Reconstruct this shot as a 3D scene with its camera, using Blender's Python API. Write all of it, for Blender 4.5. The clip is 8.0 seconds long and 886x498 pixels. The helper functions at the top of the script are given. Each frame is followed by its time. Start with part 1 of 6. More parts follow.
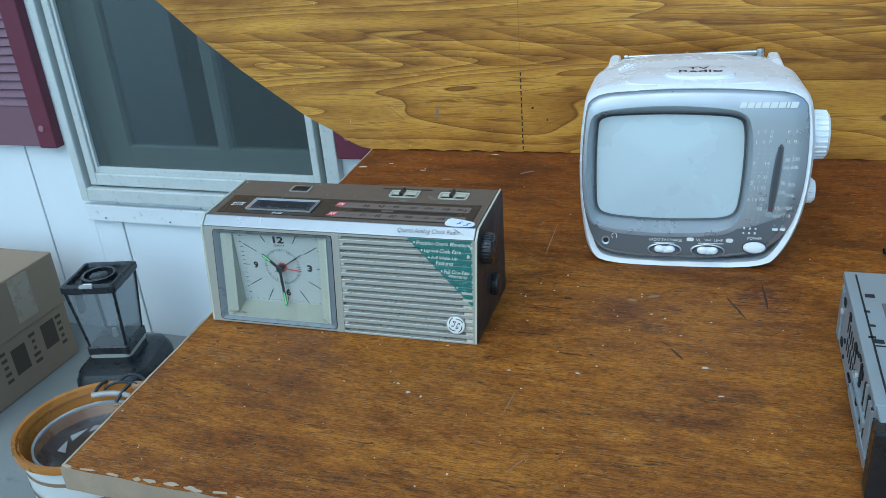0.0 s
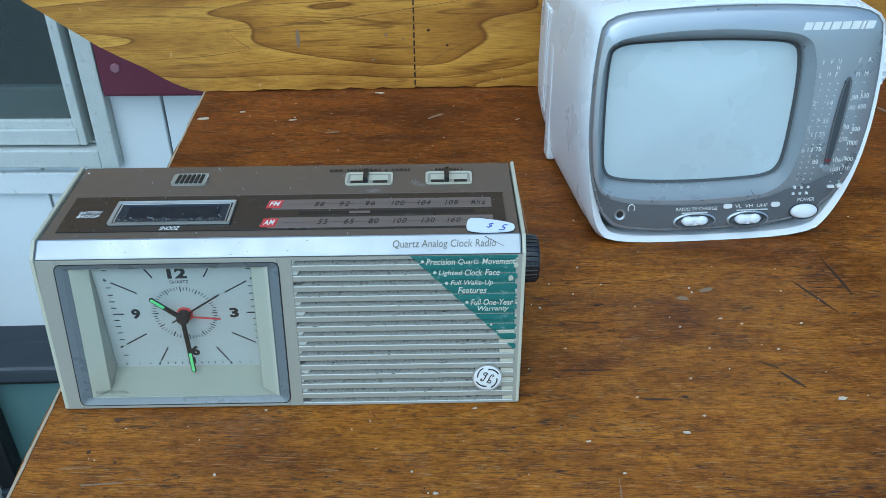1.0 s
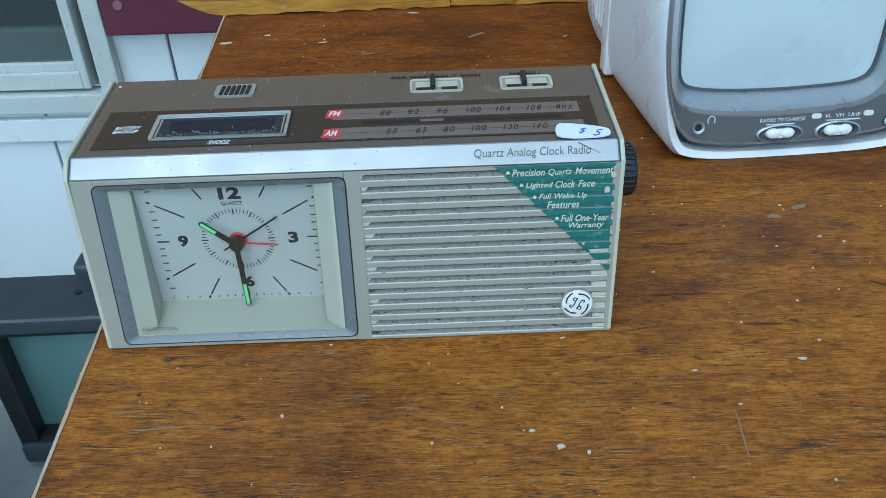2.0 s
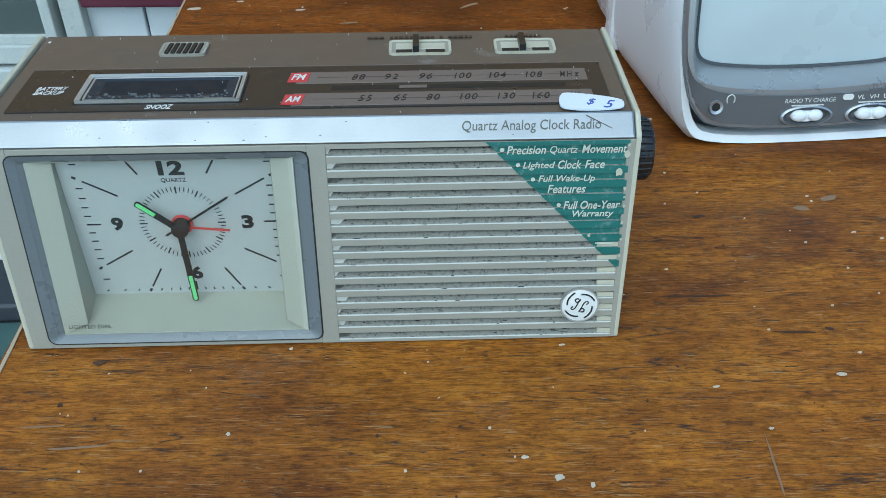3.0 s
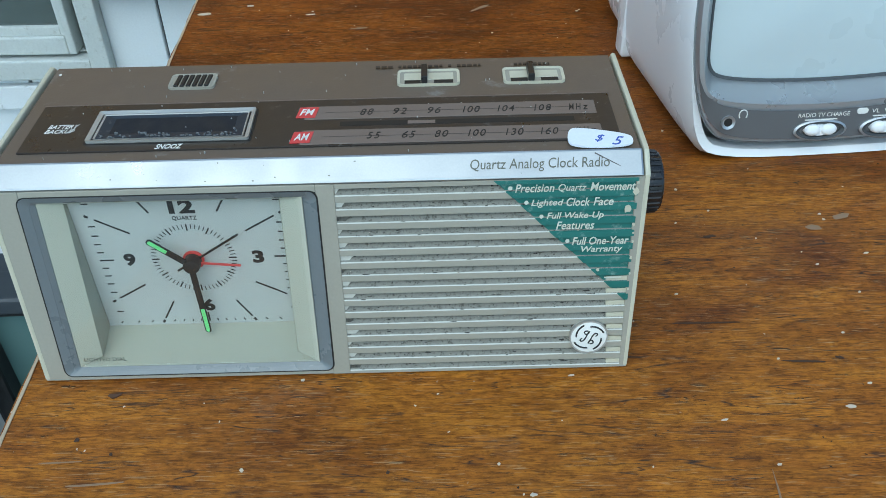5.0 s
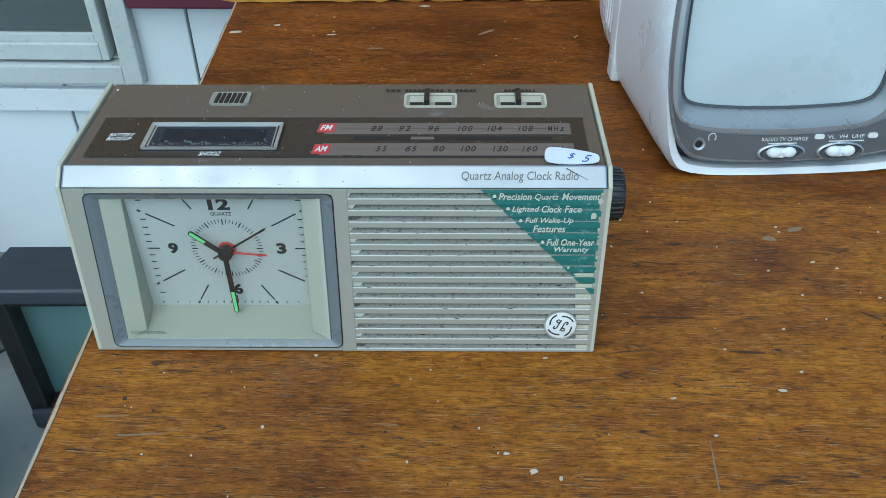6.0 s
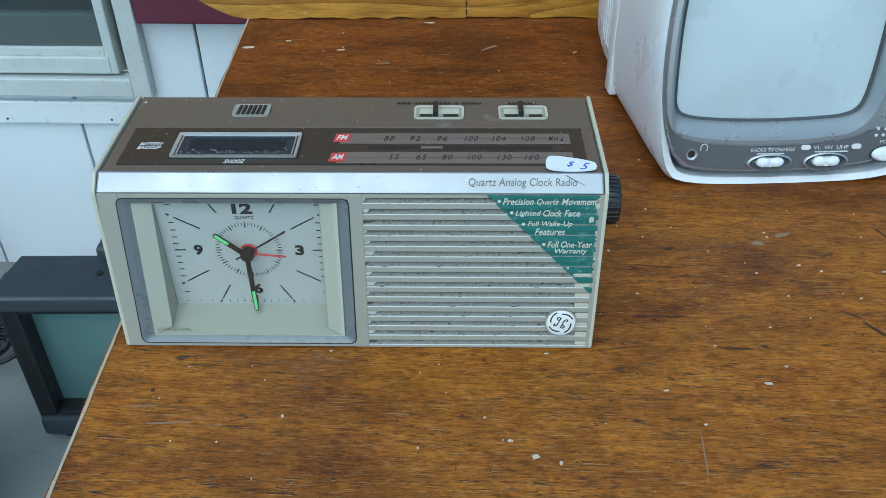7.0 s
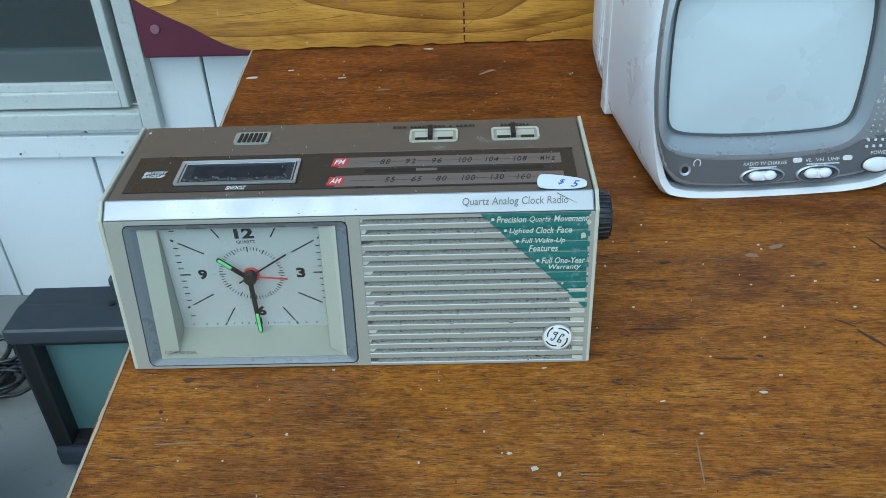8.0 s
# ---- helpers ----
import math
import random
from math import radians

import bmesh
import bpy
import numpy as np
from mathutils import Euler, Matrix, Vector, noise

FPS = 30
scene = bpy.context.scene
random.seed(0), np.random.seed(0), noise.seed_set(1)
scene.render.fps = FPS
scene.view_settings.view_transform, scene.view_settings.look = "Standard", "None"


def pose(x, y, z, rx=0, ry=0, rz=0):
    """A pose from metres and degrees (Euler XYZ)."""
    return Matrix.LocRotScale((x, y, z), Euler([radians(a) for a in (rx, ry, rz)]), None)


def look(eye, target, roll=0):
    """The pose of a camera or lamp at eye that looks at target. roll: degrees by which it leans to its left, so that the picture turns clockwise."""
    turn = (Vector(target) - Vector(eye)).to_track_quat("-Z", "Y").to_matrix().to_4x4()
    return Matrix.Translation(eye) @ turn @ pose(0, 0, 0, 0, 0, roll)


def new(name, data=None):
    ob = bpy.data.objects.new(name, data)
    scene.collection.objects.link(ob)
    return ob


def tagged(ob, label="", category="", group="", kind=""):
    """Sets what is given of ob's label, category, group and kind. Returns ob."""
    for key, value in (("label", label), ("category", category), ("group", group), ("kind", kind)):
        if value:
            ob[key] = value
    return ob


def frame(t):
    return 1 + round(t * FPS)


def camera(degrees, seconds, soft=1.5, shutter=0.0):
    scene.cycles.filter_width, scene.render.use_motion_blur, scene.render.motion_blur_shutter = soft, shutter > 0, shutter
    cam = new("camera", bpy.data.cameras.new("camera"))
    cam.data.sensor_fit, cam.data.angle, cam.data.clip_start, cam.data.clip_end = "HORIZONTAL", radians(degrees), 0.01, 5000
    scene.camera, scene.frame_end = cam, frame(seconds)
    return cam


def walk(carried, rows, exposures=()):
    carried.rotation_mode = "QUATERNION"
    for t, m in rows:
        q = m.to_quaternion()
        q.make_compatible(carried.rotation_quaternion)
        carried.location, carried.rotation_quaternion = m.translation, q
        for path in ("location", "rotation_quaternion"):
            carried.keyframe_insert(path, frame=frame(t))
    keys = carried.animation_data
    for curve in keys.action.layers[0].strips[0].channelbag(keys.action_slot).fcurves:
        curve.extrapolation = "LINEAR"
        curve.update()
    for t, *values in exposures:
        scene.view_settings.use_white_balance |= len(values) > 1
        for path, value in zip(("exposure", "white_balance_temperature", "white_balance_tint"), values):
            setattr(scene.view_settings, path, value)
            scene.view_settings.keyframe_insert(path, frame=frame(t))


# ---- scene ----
cam = camera(55.6, 8.0, soft=0.85)
PATH = [
    (0, (0.4140, -0.5330, 1.1030), (-0.2150, 1.1580, 0.2460), -5.00),
    (0.1, (0.3702, -0.5024, 1.0970), (-0.1884, 1.2220, 0.2549), -3.85),
    (0.2, (0.3254, -0.4808, 1.0990), (-0.0768, 1.2960, 0.2709), -2.09),
    (0.3, (0.2896, -0.4532, 1.1060), (0.0938, 1.3410, 0.2368), 0.26),
    (0.4, (0.2638, -0.4176, 1.1080), (0.1494, 1.3580, 0.1884), 0.88),
    (0.5, (0.2400, -0.4000, 1.0930), (0.1690, 1.3670, 0.1590), 0.50),
    (0.6, (0.2176, -0.3788, 1.0786), (0.1946, 1.3686, 0.1064), 0.58),
    (0.7, (0.2022, -0.3606, 1.0652), (0.1842, 1.3752, 0.0718), -0.04),
    (0.8, (0.1938, -0.3394, 1.0558), (0.1848, 1.3768, 0.0302), -0.26),
    (1, (0.2010, -0.3310, 1.0540), (0.1860, 1.3620, -0.0100), -0.50),
    (1.5, (0.1760, -0.3030, 1.0260), (0.1560, 1.3430, -0.1100), -2.00),
    (1.7, (0.1620, -0.3010, 1.0190), (0.1430, 1.3330, -0.1350), -2.10),
    (2.8, (0.1620, -0.2880, 1.0080), (0.1660, 1.3330, -0.1640), -0.30),
    (3, (0.1650, -0.2540, 0.9820), (0.1730, 1.3590, -0.2010), -0.30),
    (3.5, (0.1840, -0.2140, 0.9510), (0.1880, 1.3790, -0.2580), -0.90),
    (4, (0.1810, -0.2060, 0.9450), (0.1720, 1.3700, -0.2860), -2.20),
    (4.5, (0.1660, -0.2340, 0.9840), (0.1540, 1.3390, -0.2510), -1.90),
    (4.7, (0.1650, -0.2320, 0.9900), (0.1490, 1.3420, -0.2440), -1.70),
    (5.8, (0.1780, -0.2880, 1.0330), (0.1190, 1.2960, -0.1870), -0.60),
    (6, (0.1770, -0.2900, 1.0330), (0.1160, 1.2980, -0.1810), -0.50),
    (6.5, (0.1730, -0.3020, 1.0430), (0.1090, 1.2940, -0.1610), -0.20),
    (7, (0.1740, -0.3150, 1.0450), (0.1130, 1.2920, -0.1440), -0.40),
    (7.5, (0.1770, -0.3200, 1.0480), (0.1060, 1.3020, -0.1200), -1.50),
    (8, (0.1820, -0.3250, 1.0490), (0.0920, 1.3150, -0.0930), -2.40),
]
walk(cam, [(t, look(eye, target, roll)) for t, eye, target, roll in PATH], [(0.0, 0.10, 5200, -10.0), (1.0, 0.12, 5150, -10.0), (3.0, 0.18, 5550, -10.0), (3.5, 0.22, 5700, -10.0), (4.0, 0.25, 5700, -10.0), (4.5, 0.24, 5700, -10.0), (6.0, 0.15, 5550, -10.0), (8.0, 0.15, 5450, -10.0)])

# ---------------------------------------------------------------- light
world = bpy.data.worlds.new("sky")
scene.world = world
world.use_nodes = True
_n, _l = world.node_tree.nodes, world.node_tree.links
_sky = _n.new("ShaderNodeTexSky")
_sky.sky_type = "NISHITA"
_sky.sun_disc = False
_sky.sun_elevation = radians(52)
_sky.sun_rotation = radians(200)
_sky.air_density, _sky.dust_density, _sky.ozone_density = 1.0, 1.6, 2.0
_n["Background"].inputs["Strength"].default_value = 0.19
_l.new(_sky.outputs["Color"], _n["Background"].inputs["Color"])
sun = new("sun", bpy.data.lights.new("sun", "SUN"))
sun.data.energy, sun.data.angle, sun.data.color = 1.1, radians(70), (1.0, 0.97, 0.93)
sun.matrix_world = look((-0.3, -2.7, 3.4), (0, 0, 0))


# ---------------------------------------------------------------- materials
def node_mat(name):
    m = bpy.data.materials.new(name)
    m.use_nodes = True
    return m, m.node_tree.nodes, m.node_tree.links, m.node_tree.nodes["Principled BSDF"]


def ramp(n, stops):
    r = n.new("ShaderNodeValToRGB")
    while len(r.color_ramp.elements) < len(stops):
        r.color_ramp.elements.new(0.5)
    for e, (p, c) in zip(r.color_ramp.elements, stops):
        e.position, e.color = p, (*c, 1)
    return r


def coords(n, l, scale, rot=(0, 0, 0)):
    tc, mp = n.new("ShaderNodeTexCoord"), n.new("ShaderNodeMapping")
    mp.inputs["Scale"].default_value = scale
    mp.inputs["Rotation"].default_value = rot
    l.new(tc.outputs["Object"], mp.inputs["Vector"])
    return mp.outputs["Vector"]


def noise_tex(n, l, vec, scale, detail=4, rough=0.55, distort=0.0):
    t = n.new("ShaderNodeTexNoise")
    t.inputs["Scale"].default_value, t.inputs["Detail"].default_value = scale, detail
    t.inputs["Roughness"].default_value, t.inputs["Distortion"].default_value = rough, distort
    l.new(vec, t.inputs["Vector"])
    return t.outputs["Fac"]


def mix(n, l, fac, a, b, mode="MIX"):
    x = n.new("ShaderNodeMix")
    x.data_type, x.blend_type = "RGBA", mode
    for sock, v in ((x.inputs["Factor"], fac), (x.inputs["A"], a), (x.inputs["B"], b)):
        if isinstance(v, (int, float)):
            sock.default_value = v
        elif isinstance(v, tuple):
            sock.default_value = (*v, 1)
        else:
            l.new(v, sock)
    return x.outputs["Result"]


def bump(n, l, b, height, strength, dist):
    k = n.new("ShaderNodeBump")
    k.inputs["Strength"].default_value, k.inputs["Distance"].default_value = strength, dist
    l.new(height, k.inputs["Height"])
    l.new(k.outputs["Normal"], b.inputs["Normal"])


def plain(name, color, rough=0.5, metal=0.0, vary=0.12, size=60, fine=900, relief=0.1, dirt=None, dirt_at=0.62, coat=0.0, grain=0.12):
    """Colour that varies at two scales, with a fine relief and optional dirt."""
    m, n, l, b = node_mat(name)
    v = coords(n, l, (1, 1, 1))
    big, small = noise_tex(n, l, v, size, 5), noise_tex(n, l, v, fine, 3)
    lo, hi = tuple(c * (1 - vary) for c in color), tuple(min(1, c * (1 + vary)) for c in color)
    col = mix(n, l, big, lo, hi)
    col = mix(n, l, small, col, tuple(c * (1 - grain) for c in color))
    if dirt:
        d = ramp(n, ((dirt_at, (0, 0, 0)), (dirt_at + 0.12, (1, 1, 1))))
        l.new(noise_tex(n, l, v, size * 2.3, 8, 0.7), d.inputs["Fac"])
        col = mix(n, l, d.outputs["Color"], col, dirt)
    l.new(col, b.inputs["Base Color"])
    rr = ramp(n, ((0.3, (max(rough - 0.1, 0.03),) * 3), (0.7, (min(rough + 0.1, 1),) * 3)))
    l.new(big, rr.inputs["Fac"])
    l.new(rr.outputs["Color"], b.inputs["Roughness"])
    b.inputs["Metallic"].default_value = metal
    b.inputs["Coat Weight"].default_value = coat
    if relief:
        bump(n, l, b, small, relief, 0.0004)
    return m


def flat(name, color, rough=0.5, metal=0.0):
    m, n, l, b = node_mat(name)
    b.inputs["Base Color"].default_value = (*color, 1)
    b.inputs["Roughness"].default_value, b.inputs["Metallic"].default_value = rough, metal
    return m


def thin_pane(name, tint, gloss=0.06, opacity=0.0, over=(0.1, 0.1, 0.1)):
    """A thin sheet: mostly see-through, with a mirror gloss that grows at a slant."""
    m, n, l, b = node_mat(name)
    out = n["Material Output"]
    tr, gl, df = n.new("ShaderNodeBsdfTransparent"), n.new("ShaderNodeBsdfGlossy"), n.new("ShaderNodeBsdfDiffuse")
    tr.inputs["Color"].default_value = (*tint, 1)
    gl.inputs["Roughness"].default_value = gloss
    df.inputs["Color"].default_value = (*over, 1)
    lw, pw, ml = n.new("ShaderNodeLayerWeight"), n.new("ShaderNodeMath"), n.new("ShaderNodeMath")
    lw.inputs["Blend"].default_value = 0.5
    pw.operation, ml.operation = "POWER", "MULTIPLY_ADD"
    pw.inputs[1].default_value, ml.inputs[1].default_value, ml.inputs[2].default_value = 4.0, 0.8, 0.045
    l.new(lw.outputs["Facing"], pw.inputs[0]); l.new(pw.outputs[0], ml.inputs[0])
    a, c = n.new("ShaderNodeMixShader"), n.new("ShaderNodeMixShader")
    a.inputs["Fac"].default_value = opacity
    l.new(tr.outputs[0], a.inputs[1]); l.new(df.outputs[0], a.inputs[2])
    l.new(ml.outputs[0], c.inputs["Fac"])
    l.new(a.outputs[0], c.inputs[1]); l.new(gl.outputs[0], c.inputs[2])
    l.new(c.outputs[0], out.inputs["Surface"])
    return m


def wood_table():
    m, n, l, b = node_mat("stained_table_wood")
    v = coords(n, l, (1, 1, 1))
    warp = coords(n, l, (9, 34, 9), (0, 0, 0.02))
    broad = noise_tex(n, l, warp, 1.3, 9, 0.70, 1.2)
    fibre = noise_tex(n, l, coords(n, l, (85, 760, 85), (0, 0, -0.015)), 1.2, 6, 0.72, 1.1)
    crack = noise_tex(n, l, coords(n, l, (70, 560, 70), (0, 0, 0.03)), 1.2, 6, 0.68, 1.3)
    patch = noise_tex(n, l, coords(n, l, (1, 2.2, 1)), 9, 6, 0.65, 0.6)
    r1 = ramp(n, ((0.26, (0.138, 0.042, 0.007)), (0.43, (0.245, 0.087, 0.011)), (0.57, (0.325, 0.124, 0.014)), (0.74, (0.415, 0.176, 0.022))))
    l.new(broad, r1.inputs["Fac"])
    fb = ramp(n, ((0.40, (0.46, 0.40, 0.36)), (0.50, (0.96, 0.96, 0.95)), (0.60, (1.24, 1.20, 1.12))))
    l.new(fibre, fb.inputs["Fac"])
    col = mix(n, l, 0.9, r1.outputs["Color"], fb.outputs["Color"], "MULTIPLY")
    pt = ramp(n, ((0.34, (0.44, 0.34, 0.30)), (0.50, (0.92, 0.90, 0.88)), (0.64, (1.10, 1.08, 1.0))))
    l.new(patch, pt.inputs["Fac"])
    col = mix(n, l, 0.9, col, pt.outputs["Color"], "MULTIPLY")
    mottle = ramp(n, ((0.36, (0.62, 0.58, 0.54)), (0.50, (1.0, 1.0, 1.0)), (0.64, (1.24, 1.22, 1.20))))
    l.new(noise_tex(n, l, coords(n, l, (1, 1.7, 1)), 150, 9, 0.78, 0.8), mottle.inputs["Fac"])
    col = mix(n, l, 0.9, col, mottle.outputs["Color"], "MULTIPLY")
    # thin dark cracks along the grain, thicker where the varnish is worn
    ck = ramp(n, ((0.325, (1, 1, 1)), (0.375, (0, 0, 0))))
    l.new(crack, ck.inputs["Fac"])
    col = mix(n, l, mix(n, l, 1.0, ck.outputs["Color"], (0.8, 0.8, 0.8), "MULTIPLY"), col, (0.040, 0.022, 0.014))
    # long hairline splits that come and go, with pale dust in them
    for scale, turn, where, tint in (((5.0, 62, 5), 0.012, 0.50, (0.028, 0.017, 0.014)), ((7.0, 95, 7), -0.02, 0.47, (0.034, 0.020, 0.015)), ((13.0, 80, 13), 0.03, 0.62, (0.33, 0.23, 0.14))):
        near = n.new("ShaderNodeMath"); near.operation = "SUBTRACT"; near.inputs[1].default_value = 0.5
        l.new(noise_tex(n, l, coords(n, l, scale, (0, 0, turn)), 1.0, 4, 0.5, 0.3), near.inputs[0])
        ab = n.new("ShaderNodeMath"); ab.operation = "ABSOLUTE"
        l.new(near.outputs[0], ab.inputs[0])
        line = ramp(n, ((0.0015, (1, 1, 1)), (0.006, (0, 0, 0))))
        l.new(ab.outputs[0], line.inputs["Fac"])
        gate = ramp(n, ((where, (0, 0, 0)), (where + 0.07, (1, 1, 1))))
        l.new(noise_tex(n, l, coords(n, l, (14, 40, 14), (0, 0, turn * 9)), 1.0, 6, 0.7), gate.inputs["Fac"])
        col = mix(n, l, mix(n, l, 1.0, line.outputs["Color"], gate.outputs["Color"], "MULTIPLY"), col, tint)
    # clusters of short ragged fissures: a dark core with a frayed pale lower lip
    torn = ramp(n, ((0.47, (0, 0, 0)), (0.60, (1, 1, 1))))
    l.new(noise_tex(n, l, coords(n, l, (7, 19, 7), (0, 0, 0.03)), 1.6, 4, 0.6), torn.inputs["Fac"])
    for shift, tint, at in ((0.12, (0.40, 0.25, 0.12), 0.628), (0.0, (0.022, 0.012, 0.007), 0.596)):
        mpf = n.new("ShaderNodeMapping")
        mpf.inputs["Scale"].default_value = (44, 460, 44)
        mpf.inputs["Location"].default_value = (0, shift * 2.2, 0)
        mpf.inputs["Rotation"].default_value = (0, 0, 0.02)
        l.new(v, mpf.inputs["Vector"])
        fz = ramp(n, ((at, (0, 0, 0)), (at + 0.035, (0.9, 0.9, 0.9))))
        l.new(noise_tex(n, l, mpf.outputs["Vector"], 1.0, 6, 0.68, 1.6), fz.inputs["Fac"])
        col = mix(n, l, mix(n, l, 1.0, fz.outputs["Color"], torn.outputs["Color"], "MULTIPLY"), col, tint)
    # a paler oval at the front with a ragged edge; redder and darker away from it
    front_oval = n.new("ShaderNodeTexGradient"); front_oval.gradient_type = "SPHERICAL"
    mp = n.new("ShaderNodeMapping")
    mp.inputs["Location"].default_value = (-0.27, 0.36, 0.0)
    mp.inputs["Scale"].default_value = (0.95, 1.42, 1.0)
    l.new(v, mp.inputs["Vector"]); l.new(mp.outputs["Vector"], front_oval.inputs["Vector"])
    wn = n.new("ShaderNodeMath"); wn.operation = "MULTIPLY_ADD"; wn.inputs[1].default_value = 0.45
    l.new(noise_tex(n, l, coords(n, l, (1, 3, 1)), 11, 6, 0.65), wn.inputs[0]); l.new(front_oval.outputs["Fac"], wn.inputs[2])
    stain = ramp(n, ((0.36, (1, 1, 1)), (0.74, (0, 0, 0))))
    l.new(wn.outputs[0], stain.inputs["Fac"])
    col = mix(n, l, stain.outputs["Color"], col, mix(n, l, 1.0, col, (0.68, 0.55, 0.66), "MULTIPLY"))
    # dusty rubbed clouds
    dust = ramp(n, ((0.60, (0, 0, 0)), (0.80, (0.13, 0.13, 0.13))))
    l.new(noise_tex(n, l, v, 15, 9, 0.75), dust.inputs["Fac"])
    col = mix(n, l, dust.outputs["Color"], col, (0.40, 0.31, 0.24))
    # pale hairline scratches in two directions
    for turn, at in ((0.55, 0.665), (-0.9, 0.68), (1.45, 0.67)):
        sc = ramp(n, ((at, (0, 0, 0)), (at + 0.025, (0.30, 0.30, 0.30))))
        l.new(noise_tex(n, l, coords(n, l, (75, 1300, 10), (0, 0, turn)), 1.0, 2, 0.5, 0.6), sc.inputs["Fac"])
        col = mix(n, l, sc.outputs["Color"], col, (0.52, 0.36, 0.20))
    # tiny flecks of paint and grit
    for size, near, tint, seed in ((120, 0.040, (0.66, 0.60, 0.54), 0.0), (150, 0.045, (0.03, 0.02, 0.015), 3.7)):
        vo = n.new("ShaderNodeTexVoronoi")
        vo.inputs["Scale"].default_value = size
        jit = n.new("ShaderNodeTexNoise")
        jit.inputs["Scale"].default_value, jit.inputs["Detail"].default_value = 700, 2
        l.new(v, jit.inputs["Vector"])
        add = n.new("ShaderNodeMixRGB"); add.blend_type = "LINEAR_LIGHT"; add.inputs["Fac"].default_value = 0.0012
        l.new(coords(n, l, (1, 1, 0.01), (0, 0, seed)), add.inputs["Color1"]); l.new(jit.outputs["Color"], add.inputs["Color2"])
        l.new(add.outputs["Color"], vo.inputs["Vector"])
        fk = ramp(n, ((near, (1, 1, 1)), (near + 0.03, (0, 0, 0))))
        l.new(vo.outputs["Distance"], fk.inputs["Fac"])
        some = ramp(n, ((0.54, (0, 0, 0)), (0.58, (1, 1, 1))))
        l.new(noise_tex(n, l, coords(n, l, (1, 1, 1), (0, 0, seed + 1)), 34, 2), some.inputs["Fac"])
        col = mix(n, l, mix(n, l, 1.0, fk.outputs["Color"], some.outputs["Color"], "MULTIPLY"), col, tint)
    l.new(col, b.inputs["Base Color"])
    rr = ramp(n, ((0.3, (0.36, 0.36, 0.36)), (0.7, (0.60, 0.60, 0.60))))
    l.new(patch, rr.inputs["Fac"])
    l.new(rr.outputs["Color"], b.inputs["Roughness"])
    b.inputs["Specular IOR Level"].default_value = 0.24
    bump(n, l, b, mix(n, l, 0.5, fibre, crack), 0.30, 0.0006)
    return m


